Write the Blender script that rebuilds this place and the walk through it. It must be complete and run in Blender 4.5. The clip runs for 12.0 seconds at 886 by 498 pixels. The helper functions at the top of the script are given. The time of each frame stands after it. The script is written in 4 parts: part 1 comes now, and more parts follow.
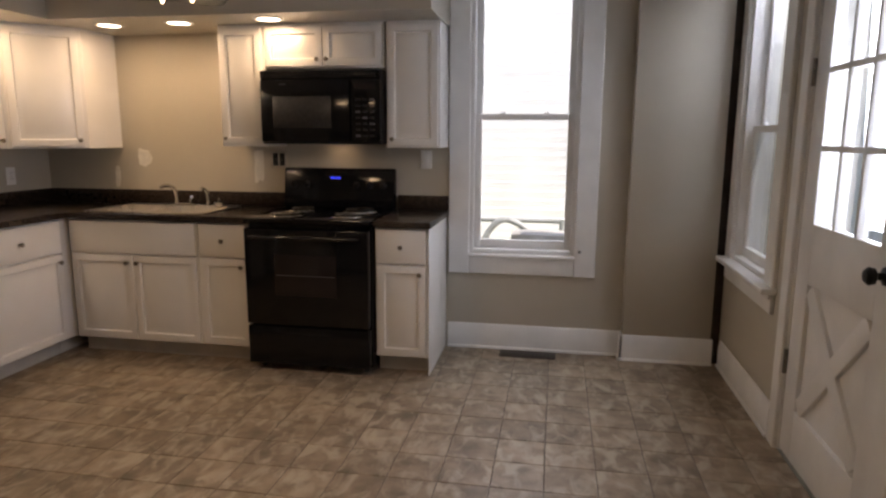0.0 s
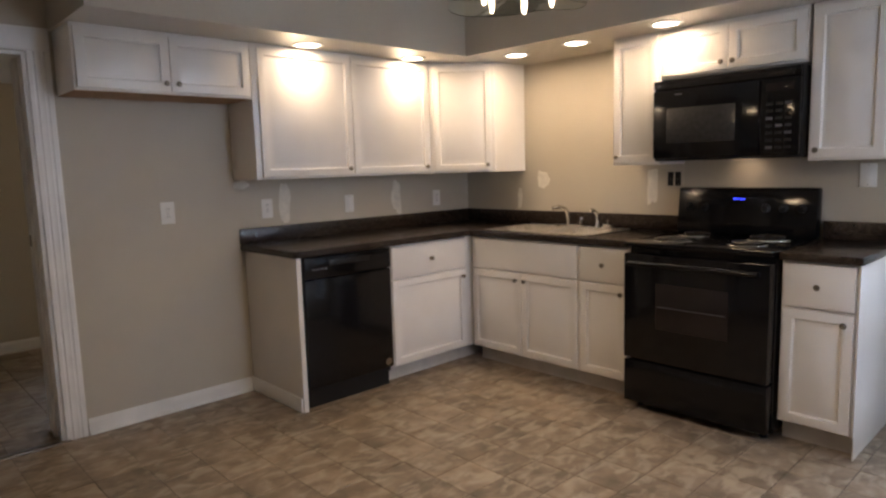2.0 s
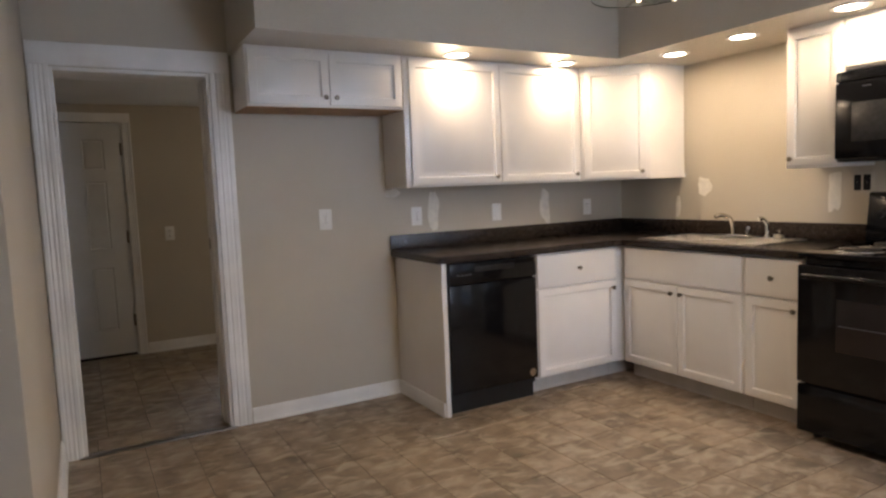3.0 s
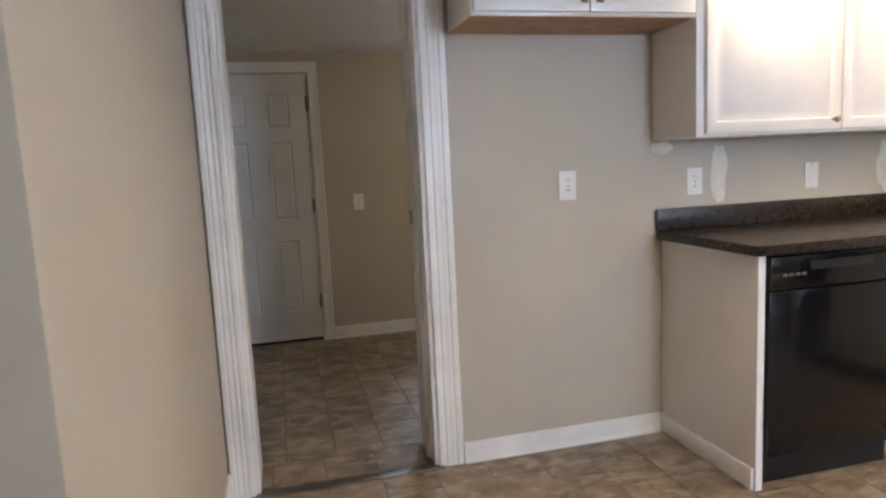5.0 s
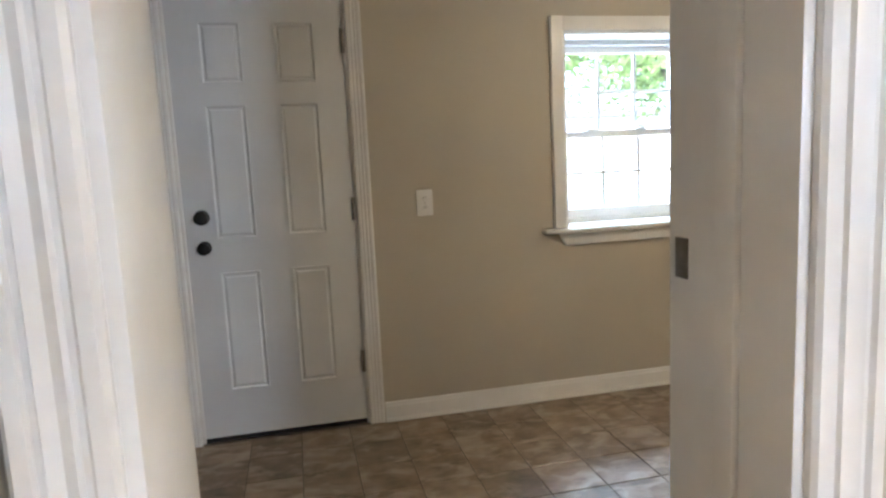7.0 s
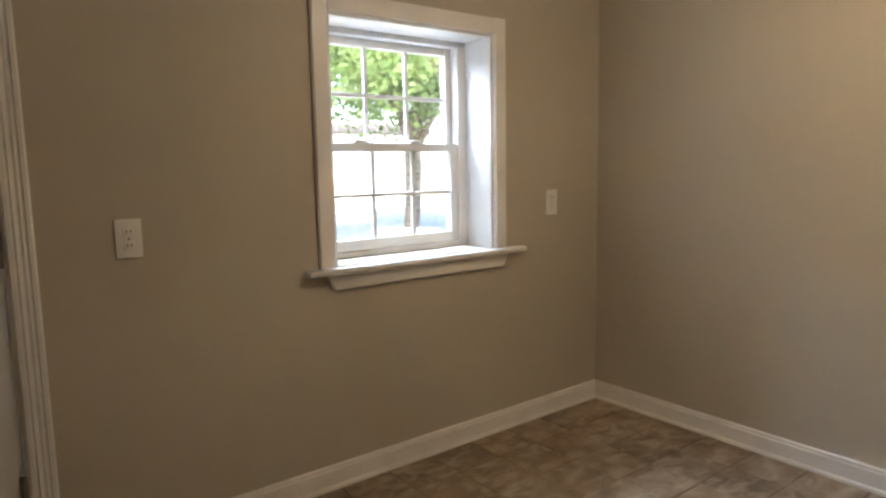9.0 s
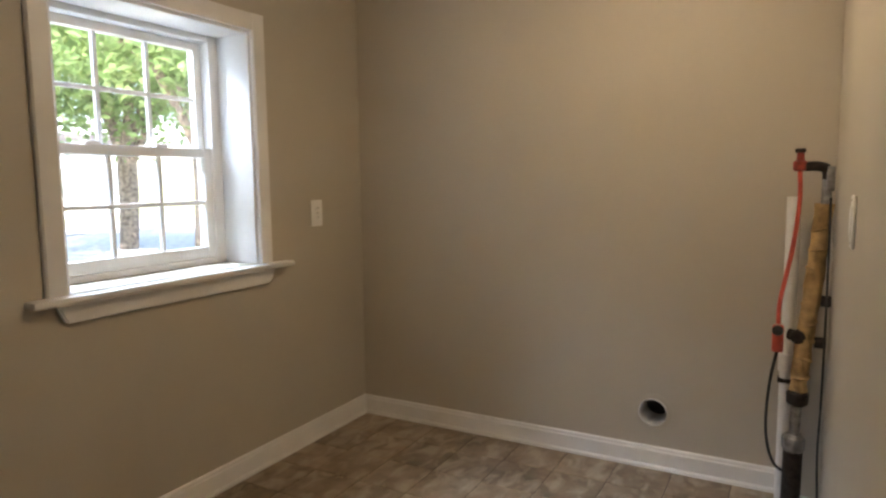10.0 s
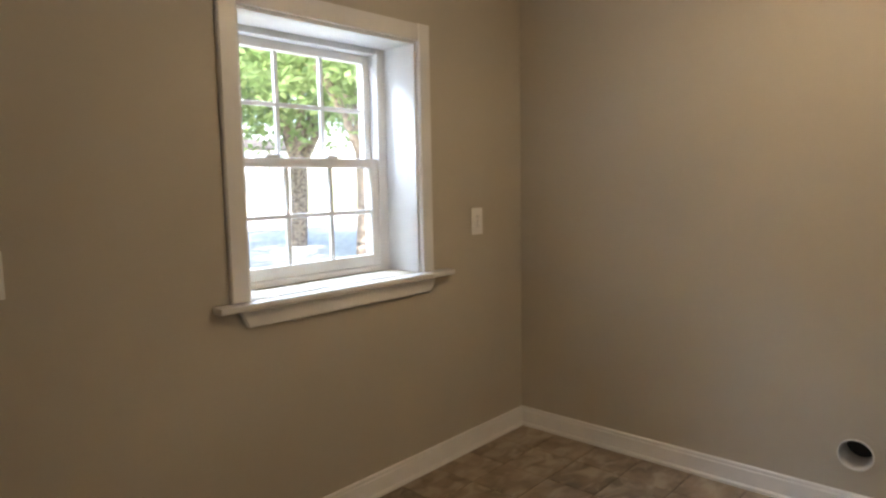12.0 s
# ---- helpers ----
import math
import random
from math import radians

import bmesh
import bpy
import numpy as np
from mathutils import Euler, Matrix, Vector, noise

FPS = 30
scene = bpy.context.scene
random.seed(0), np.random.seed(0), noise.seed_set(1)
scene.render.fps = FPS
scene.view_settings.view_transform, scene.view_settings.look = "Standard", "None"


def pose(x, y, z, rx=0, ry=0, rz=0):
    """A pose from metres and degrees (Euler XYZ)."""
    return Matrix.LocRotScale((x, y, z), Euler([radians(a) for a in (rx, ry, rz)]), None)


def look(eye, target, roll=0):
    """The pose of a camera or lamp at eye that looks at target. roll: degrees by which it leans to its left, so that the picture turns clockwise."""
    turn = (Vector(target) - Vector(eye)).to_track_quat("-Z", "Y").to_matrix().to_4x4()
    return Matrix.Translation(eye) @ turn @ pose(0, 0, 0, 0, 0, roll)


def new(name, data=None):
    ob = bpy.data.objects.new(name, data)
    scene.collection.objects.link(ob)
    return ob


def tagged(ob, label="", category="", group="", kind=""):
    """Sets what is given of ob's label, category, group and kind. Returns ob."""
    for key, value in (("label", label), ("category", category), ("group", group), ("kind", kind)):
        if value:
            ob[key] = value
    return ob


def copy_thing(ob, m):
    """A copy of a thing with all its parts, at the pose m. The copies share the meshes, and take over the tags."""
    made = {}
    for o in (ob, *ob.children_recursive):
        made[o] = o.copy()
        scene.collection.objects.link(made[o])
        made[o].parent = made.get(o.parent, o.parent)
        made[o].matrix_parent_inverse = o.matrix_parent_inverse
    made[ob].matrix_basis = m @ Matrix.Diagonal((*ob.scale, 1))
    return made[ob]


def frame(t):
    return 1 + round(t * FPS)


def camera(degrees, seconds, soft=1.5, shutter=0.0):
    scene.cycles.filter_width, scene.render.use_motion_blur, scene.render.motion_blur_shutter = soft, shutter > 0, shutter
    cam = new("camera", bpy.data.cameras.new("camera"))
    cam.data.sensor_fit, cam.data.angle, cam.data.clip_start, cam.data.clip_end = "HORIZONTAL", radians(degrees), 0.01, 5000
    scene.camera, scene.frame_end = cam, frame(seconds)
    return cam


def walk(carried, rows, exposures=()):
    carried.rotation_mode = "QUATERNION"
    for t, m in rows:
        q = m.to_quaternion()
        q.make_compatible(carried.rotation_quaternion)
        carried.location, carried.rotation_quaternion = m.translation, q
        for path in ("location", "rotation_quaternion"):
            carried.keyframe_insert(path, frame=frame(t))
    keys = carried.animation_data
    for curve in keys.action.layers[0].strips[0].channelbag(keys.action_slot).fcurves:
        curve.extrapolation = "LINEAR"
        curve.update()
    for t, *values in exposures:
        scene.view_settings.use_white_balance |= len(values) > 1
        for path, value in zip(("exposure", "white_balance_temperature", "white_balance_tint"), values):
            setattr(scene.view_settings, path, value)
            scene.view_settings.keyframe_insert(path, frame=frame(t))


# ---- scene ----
cam = camera(69, 12.0, soft=2.4)
PATH = [
    (0, (3.628, -4.144, 1.393), (3.288, -2.203, 1.049), 0.3),
    (0.5, (3.528, -4.013, 1.392), (2.947, -2.128, 1.059), -0.0),
    (1, (3.508, -3.900, 1.359), (2.610, -2.140, 1.046), -0.6),
    (1.5, (3.606, -3.770, 1.358), (2.392, -2.208, 1.067), -1.2),
    (2, (3.680, -3.747, 1.345), (2.233, -2.389, 1.094), -1.7),
    (2.5, (3.733, -3.649, 1.308), (2.099, -2.515, 1.101), -2.1),
    (3, (3.686, -3.677, 1.291), (1.950, -2.700, 1.105), -2.3),
    (3.5, (3.616, -3.708, 1.285), (1.808, -2.875, 1.093), -2.5),
    (5.5, (2.017, -3.541, 1.245), (0.086, -3.098, 0.971), -2.9),
    (6, (1.566, -3.584, 1.244), (-0.361, -3.131, 0.959), -3.0),
    (6.5, (1.066, -3.577, 1.214), (-0.871, -3.165, 0.937), -3.0),
    (8.5, (-0.103, -3.500, 1.169), (-1.877, -2.609, 0.925), -1.3),
    (9, (-0.151, -3.426, 1.204), (-1.726, -2.221, 0.951), -1.0),
    (9.5, (-0.279, -3.403, 1.177), (-1.560, -1.883, 0.955), -0.9),
    (10, (-0.363, -3.435, 1.172), (-1.322, -1.692, 0.958), -0.7),
    (10.5, (-0.415, -3.451, 1.191), (-1.202, -1.627, 0.966), -0.5),
    (11, (-0.466, -3.480, 1.169), (-1.235, -1.645, 0.969), -0.9),
    (11.5, (-0.449, -3.447, 1.190), (-1.412, -1.706, 0.990), -1.0),
    (12, (-0.445, -3.393, 1.211), (-1.781, -1.920, 1.001), -1.1),
]
EXPOSURES = [(0, 0.72, 6800, 20), (0.5, 0.72, 7200, 21), (1.5, 1.02, 6400, 17), (2.5, 1.4, 6000, 16), (3.0, 1.52, 5900, 15), (3.5, 1.5, 5900, 15), (5.5, 2.55, 5500, 12), (6, 2.72, 5450, 11), (6.5, 3.2, 5400, 9), (8.5, 2.5, 6500, 15), (12, 2.35, 6500, 15)]
walk(cam, [(t, look(eye, target, roll)) for t, eye, target, roll in PATH], EXPOSURES)

# ---- light ----
world = bpy.data.worlds.new("world")
scene.world = world
world.use_nodes = True
wn = world.node_tree.nodes
sky = wn.new("ShaderNodeTexSky")
sky.sky_type, sky.sun_disc = "NISHITA", False
SUN_EL, SUN_AZ = radians(50), radians(130)   # azimuth clockwise from +y
sky.sun_elevation, sky.sun_rotation = SUN_EL, SUN_AZ
wn["Background"].inputs[1].default_value = 0.15
world.node_tree.links.new(sky.outputs[0], wn["Background"].inputs[0])

sun = new("sun", bpy.data.lights.new("sun", "SUN"))
sun.data.energy, sun.data.angle, sun.data.color = 4.0, radians(0.5), (1.0, 0.95, 0.86)
to_sun = Vector((math.sin(SUN_AZ) * math.cos(SUN_EL), math.cos(SUN_AZ) * math.cos(SUN_EL), math.sin(SUN_EL)))
sun.matrix_world = look((0, 0, 30), Vector((0, 0, 30)) - to_sun)


def area(name, m, w, h, watts, colour, shape="RECTANGLE"):
    lamp = new(name, bpy.data.lights.new(name, "AREA"))
    lamp.data.shape, lamp.data.size, lamp.data.size_y = shape, w, h
    lamp.data.energy, lamp.data.color = watts, colour
    lamp.matrix_world = m
    return lamp


WARM, DAY = (1.0, 0.72, 0.42), (0.78, 0.88, 1.0)
DOWNLIGHTS = [(0.415, -1.69), (0.40, -0.89), (0.87, -0.40), (1.35, -0.42), (1.95, -0.47)]
for lx, ly in DOWNLIGHTS:
    area("downlight_lamp", look((lx, ly, 2.046), (lx, ly, 0)), 0.09, 0.09, 1.5, WARM, "DISK")
# lamps added outside the windows and side door, standing in for sky light
area("window_light_back", look((3.38, 0.95, 2.95), (3.38, -1.4, 0.7)), 1.2, 0.8, 18, DAY)
area("window_light_side", look((5.06, -0.53, 2.56), (3.4, -0.9, 0.6)), 0.8, 0.3, 12, DAY)
area("door_light", look((4.86, -1.60, 1.50), (1.0, -2.1, 1.3)), 0.6, 0.92, 10, DAY)
area("laundry_window_light", look((-3.3, -1.95, 2.33), (-0.25, -1.75, 1.2)), 0.9, 0.4, 24, (0.66, 0.82, 1.0))
bulb = new("laundry_ceiling_lamp", bpy.data.lights.new("laundry_ceiling_lamp", "POINT"))
bulb.data.energy, bulb.data.color, bulb.data.shadow_soft_size = 1.55, (1.0, 0.76, 0.48), 0.04
bulb.location = (-0.85, -1.75, 1.93)
area("chandelier_lamp", look((2.35, -2.15, 1.82), (2.35, -2.15, 0)), 0.25, 0.25, 4.5, WARM, "DISK")
area("hood_lamp", look((2.22, -0.08, 1.338), (2.22, -0.03, 0.9)), 0.12, 0.03, 0.05, WARM)


# ---- materials ----
def material(name, base, rough=0.5, metal=0.0, vary=0.06, scale=6.0, bump=0.05, fine=120.0, island=False, piece=0.0, second=None):
    m = bpy.data.materials.new(name)
    m.use_nodes = True
    nt = m.node_tree
    n, l = nt.nodes, nt.links
    b = n["Principled BSDF"]
    b.inputs["Roughness"].default_value, b.inputs["Metallic"].default_value = rough, metal
    tc = n.new("ShaderNodeTexCoord")
    big, small = n.new("ShaderNodeTexNoise"), n.new("ShaderNodeTexNoise")
    big.inputs["Scale"].default_value, small.inputs["Scale"].default_value = scale, fine
    big.inputs["Detail"].default_value, small.inputs["Detail"].default_value = 5, 3
    geo = n.new("ShaderNodeNewGeometry")
    l.new(geo.outputs["Position"], big.inputs["Vector"])
    l.new(geo.outputs["Position"], small.inputs["Vector"])
    ramp = n.new("ShaderNodeValToRGB")
    lo = [max(0, c * (1 - 2 * vary)) for c in base]
    hi = [min(1, c * (1 + 2 * vary)) for c in (second or base)]
    ramp.color_ramp.elements[0].position, ramp.color_ramp.elements[1].position = 0.32, 0.68
    ramp.color_ramp.elements[0].color, ramp.color_ramp.elements[1].color = (*lo, 1), (*hi, 1)
    l.new(big.outputs["Fac"], ramp.inputs["Fac"])
    colour = ramp.outputs["Color"]
    if piece:
        info = n.new("ShaderNodeObjectInfo")
        value = geo.outputs["Random Per Island"] if island else info.outputs["Random"]
        mr = n.new("ShaderNodeMapRange")
        mr.inputs["To Min"].default_value, mr.inputs["To Max"].default_value = 1 - piece, 1 + piece
        l.new(value, mr.inputs["Value"])
        hsv = n.new("ShaderNodeHueSaturation")
        l.new(colour, hsv.inputs["Color"])
        l.new(mr.outputs["Result"], hsv.inputs["Value"])
        colour = hsv.outputs["Color"]
    l.new(colour, b.inputs["Base Color"])
    rr = n.new("ShaderNodeMapRange")
    rr.inputs["To Min"].default_value, rr.inputs["To Max"].default_value = max(0.02, rough * 0.8), min(1, rough * 1.2)
    l.new(small.outputs["Fac"], rr.inputs["Value"])
    l.new(rr.outputs["Result"], b.inputs["Roughness"])
    bp = n.new("ShaderNodeBump")
    bp.inputs["Strength"].default_value, bp.inputs["Distance"].default_value = bump, 0.004
    l.new(small.outputs["Fac"], bp.inputs["Height"])
    l.new(bp.outputs["Normal"], b.inputs["Normal"])
    return m


def glowing(name, colour, strength):
    m = bpy.data.materials.new(name)
    m.use_nodes = True
    b = m.node_tree.nodes["Principled BSDF"]
    b.inputs["Base Color"].default_value = (*colour, 1)
    b.inputs["Emission Color"].default_value, b.inputs["Emission Strength"].default_value = (*colour, 1), strength
    return m


def glass_material(name, colour=(1, 1, 1), rough=0.0):
    m = bpy.data.materials.new(name)
    m.use_nodes = True
    b = m.node_tree.nodes["Principled BSDF"]
    b.inputs["Base Color"].default_value = (*colour, 1)
    b.inputs["Transmission Weight"].default_value, b.inputs["Roughness"].default_value = 1.0, rough
    b.inputs["IOR"].default_value = 1.45
    return m


def floor_material(name, island):
    """Printed stone-look vinyl: mottled brown-grey with pale veins."""
    m = material(name, (0.185, 0.138, 0.093), 0.42, 0, 0.12, 9.0, 0.10, 60.0, island, 0.20, (0.25, 0.190, 0.132))
    n, l = m.node_tree.nodes, m.node_tree.links
    geo = n.new("ShaderNodeNewGeometry")
    info = n.new("ShaderNodeObjectInfo")
    shift = n.new("ShaderNodeVectorMath")
    shift.operation = "MULTIPLY_ADD"
    shift.inputs[1].default_value = (1.9, 1.0, 1)
    if island:
        l.new(geo.outputs["Random Per Island"], shift.inputs[2])
    else:
        l.new(info.outputs["Random"], shift.inputs[2])
    l.new(geo.outputs["Position"], shift.inputs[0])
    vein = n.new("ShaderNodeTexNoise")
    vein.inputs["Scale"].default_value, vein.inputs["Detail"].default_value, vein.inputs["Distortion"].default_value = 8, 8, 0.7
    l.new(shift.outputs[0], vein.inputs["Vector"])
    vr = n.new("ShaderNodeValToRGB")
    vr.color_ramp.elements[0].position, vr.color_ramp.elements[1].position = 0.47, 0.66
    vr.color_ramp.elements[0].color, vr.color_ramp.elements[1].color = (0, 0, 0, 1), (0.75, 0.75, 0.75, 1)
    l.new(vein.outputs["Fac"], vr.inputs["Fac"])
    mix = n.new("ShaderNodeMix")
    mix.data_type = "RGBA"
    b = n["Principled BSDF"]
    old = b.inputs["Base Color"].links[0].from_socket
    l.new(vr.outputs["Color"], mix.inputs["Factor"])
    l.new(old, mix.inputs["A"])
    mix.inputs["B"].default_value = (0.43, 0.36, 0.27, 1)
    l.new(mix.outputs["Result"], b.inputs["Base Color"])
    return m


WALL = material("greige_wall_paint", (0.50, 0.455, 0.375), 0.55, 0, 0.025, 1.5, 0.05, 220)
SOFFIT = material("greige_satin_soffit_paint", (0.50, 0.455, 0.375), 0.28, 0, 0.02, 1.5, 0.03, 220)
PATCH = material("bare_wall_compound", (0.72, 0.69, 0.62), 0.8, 0, 0.05, 25, 0.1, 200)
CEIL = material("white_ceiling_paint", (0.80, 0.79, 0.76), 0.8, 0, 0.02, 2, 0.05, 200)
TRIM = material("white_trim_paint", (0.80, 0.79, 0.77), 0.35, 0, 0.03, 5, 0.04, 90)
CAB = material("white_thermofoil_cabinet", (0.80, 0.775, 0.74), 0.30, 0, 0.015, 4, 0.02, 150)
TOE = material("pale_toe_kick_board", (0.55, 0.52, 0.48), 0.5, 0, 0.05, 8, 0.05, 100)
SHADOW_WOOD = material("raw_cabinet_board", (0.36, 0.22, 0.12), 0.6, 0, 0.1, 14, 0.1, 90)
COUNTER = material("dark_brown_laminate", (0.022, 0.015, 0.012), 0.26, 0, 0.12, 45, 0.03, 160, second=(0.032, 0.023, 0.018))
BLACK = material("gloss_black_enamel", (0.006, 0.006, 0.007), 0.12, 0, 0.05, 5, 0.01, 60)
BLACK_MATT = material("matt_black_plastic", (0.012, 0.012, 0.013), 0.42, 0, 0.06, 8, 0.05, 150)
OVEN_GLASS = material("smoked_oven_glass", (0.02, 0.016, 0.016), 0.08, 0, 0.05, 5, 0.0, 60)
MW_GLASS = material("grey_meshed_microwave_window", (0.035, 0.034, 0.034), 0.22, 0, 0.08, 40, 0.05, 400)
PRINT = material("grey_panel_print", (0.10, 0.10, 0.11), 0.4, 0, 0.03, 10, 0.0, 100)
COIL = material("burnt_steel_coil", (0.05, 0.045, 0.04), 0.45, 0.8, 0.1, 30, 0.1, 200)
CHROME = material("polished_chrome", (0.52, 0.50, 0.46), 0.14, 1, 0.03, 10, 0.02, 100)
STEEL = material("brushed_stainless_steel", (0.62, 0.60, 0.57), 0.28, 1, 0.05, 14, 0.05, 160)
NICKEL = material("dark_nickel", (0.28, 0.25, 0.21), 0.32, 1, 0.06, 20, 0.03, 160)
HINGE = material("aged_steel_hinge", (0.25, 0.23, 0.21), 0.45, 1, 0.12, 40, 0.1, 160)
BRONZE = material("oil_rubbed_black_bronze", (0.012, 0.011, 0.010), 0.35, 0.6, 0.1, 30, 0.05, 160)
PLATE = material("white_switch_plastic", (0.82, 0.81, 0.78), 0.35, 0, 0.01, 10, 0.01, 100)
DOOR_GREY = material("white_steel_door_paint", (0.70, 0.71, 0.72), 0.38, 0, 0.025, 3, 0.06, 70)
DARK_GAP = material("black_sweep_and_vent_dark", (0.01, 0.01, 0.01), 0.7, 0, 0.1, 20, 0.1, 120)
BROWN_STRIP = material("dark_brown_strip", (0.035, 0.018, 0.012), 0.5, 0, 0.2, 12, 0.1, 90)
GRILLE = material("brown_steel_register", (0.05, 0.042, 0.036), 0.45, 0.4, 0.1, 30, 0.05, 150)
PVC = material("white_pvc", (0.78, 0.77, 0.74), 0.35, 0, 0.03, 20, 0.02, 120)
GALV = material("galvanised_pipe", (0.30, 0.30, 0.30), 0.4, 0.9, 0.2, 40, 0.15, 150)
RUSTY = material("old_taped_pipe_wrap", (0.34, 0.22, 0.09), 0.75, 0, 0.16, 22, 0.6, 110, second=(0.42, 0.28, 0.12))
IRON = material("black_iron_fitting", (0.035, 0.030, 0.028), 0.5, 0.7, 0.2, 40, 0.2, 150)
RED = material("red_rubber_hose", (0.55, 0.08, 0.05), 0.45, 0, 0.08, 30, 0.03, 150)
RED_PAINT = material("red_valve_paint", (0.28, 0.04, 0.025), 0.5, 0, 0.2, 50, 0.1, 150)
CABLE = material("black_rubber_cord", (0.02, 0.02, 0.022), 0.5, 0, 0.1, 30, 0.05, 150)
TILE = floor_material("stone_look_vinyl", False)
TILE_FAR = floor_material("stone_look_vinyl_far", True)
GROUT = material("vinyl_joint_print", (0.085, 0.064, 0.045), 0.6, 0, 0.1, 20, 0.05, 100)
GLASS = glass_material("window_glass")
TEAL_GLASS = glass_material("thick_glass_plate", (0.86, 0.97, 0.94))
BULB = glowing("lit_bulb", (1.0, 0.78, 0.48), 4)
LENS = glowing("lit_downlight_lens", (1.0, 0.83, 0.58), 6)
LENS_DIM = glowing("dim_cooktop_lamp_lens", (1.0, 0.72, 0.42), 0.5)
LED = glowing("blue_clock_digits", (0.04, 0.06, 1.0), 1.5)
SIDING = material("white_lap_siding", (0.80, 0.81, 0.82), 0.6, 0, 0.03, 2, 0.05, 60)
GRASS = material("summer_lawn", (0.24, 0.26, 0.12), 0.9, 0, 0.2, 3, 0.5, 60, second=(0.34, 0.35, 0.18))
CONCRETE = material("pale_concrete", (0.45, 0.43, 0.40), 0.85, 0, 0.12, 4, 0.2, 90)
GRAVEL = material("pale_limestone_gravel", (0.62, 0.60, 0.55), 0.9, 0, 0.12, 5, 0.4, 70)
BARK = material("grey_bark", (0.26, 0.21, 0.17), 0.9, 0, 0.3, 12, 0.8, 60)
LEAF = material("maple_leaf", (0.10, 0.17, 0.06), 0.5, 0, 0.2, 2, 0.1, 60, True, 0.4, (0.16, 0.26, 0.10))
ROOF = material("grey_shingle", (0.14, 0.13, 0.13), 0.9, 0, 0.2, 6, 0.4, 60)
DARK_PANE = material("far_window_with_pale_blind", (0.30, 0.32, 0.33), 0.1, 0, 0.1, 3, 0, 60)
PAINTED_POST = material("white_porch_paint", (0.74, 0.73, 0.70), 0.5, 0, 0.05, 6, 0.08, 80)
GREY_HOSE = material("grey_garden_hose", (0.35, 0.37, 0.36), 0.5, 0, 0.08, 20, 0.05, 100)


for m_ in (BLACK, BLACK_MATT, OVEN_GLASS):
    m_.node_tree.nodes["Principled BSDF"].inputs["Specular IOR Level"].default_value = 0.32
ln_, ll_ = LEAF.node_tree.nodes, LEAF.node_tree.links
tr = ln_.new("ShaderNodeBsdfTranslucent")
tr.inputs["Color"].default_value = (0.40, 0.50, 0.22, 1)
ms = ln_.new("ShaderNodeMixShader")
ms.inputs[0].default_value = 0.5
ll_.new(ln_["Principled BSDF"].outputs[0], ms.inputs[1])
ll_.new(tr.outputs[0], ms.inputs[2])
ll_.new(ms.outputs[0], ln_["Material Output"].inputs[0])


# ---- builders ----
def bm_box(x0, x1, y0, y1, z0, z1, bevel=0.0, bm=None, m=None):
    bm = bm or bmesh.new()
    t = Matrix.LocRotScale(((x0 + x1) / 2, (y0 + y1) / 2, (z0 + z1) / 2), None, (abs(x1 - x0), abs(y1 - y0), abs(z1 - z0)))
    if m is not None:
        t = m @ t
    made = bmesh.ops.create_cube(bm, size=1, matrix=t)
    if bevel:
        edges = list({e for v in made["verts"] for e in v.link_edges})
        bmesh.ops.bevel(bm, geom=edges, offset=bevel, segments=2, affect="EDGES", profile=0.5)
    return bm


def bm_cyl(p0, p1, r0, r1=None, n=20, bm=None, bevel=0.0):
    bm = bm or bmesh.new()
    p0, p1 = Vector(p0), Vector(p1)
    d = p1 - p0
    m = Matrix.Translation((p0 + p1) / 2) @ d.to_track_quat("Z", "Y").to_matrix().to_4x4()
    made = bmesh.ops.create_cone(bm, cap_ends=True, segments=n, radius1=r0, radius2=r0 if r1 is None else r1, depth=d.length, matrix=m)
    if bevel:
        edges = [e for e in {e for v in made["verts"] for e in v.link_edges} if any(len(f.verts) > 4 for f in e.link_faces)]
        bmesh.ops.bevel(bm, geom=edges, offset=bevel, segments=2, affect="EDGES", profile=0.5)
    return bm


def bm_lathe(profile, n=24, m=None):
    """Turns (radius, height) pairs round z."""
    bm = bmesh.new()
    rings = [[bm.verts.new((r * math.cos(2 * math.pi * i / n), r * math.sin(2 * math.pi * i / n), z)) for i in range(n)] for r, z in profile]
    for a, b in zip(rings, rings[1:]):
        for i in range(n):
            bm.faces.new((a[i], a[(i + 1) % n], b[(i + 1) % n], b[i]))
    bm.faces.new(rings[0][::-1])
    bm.faces.new(rings[-1])
    bmesh.ops.recalc_face_normals(bm, faces=bm.faces)
    if m is not None:
        bmesh.ops.transform(bm, matrix=m, verts=bm.verts)
    return bm


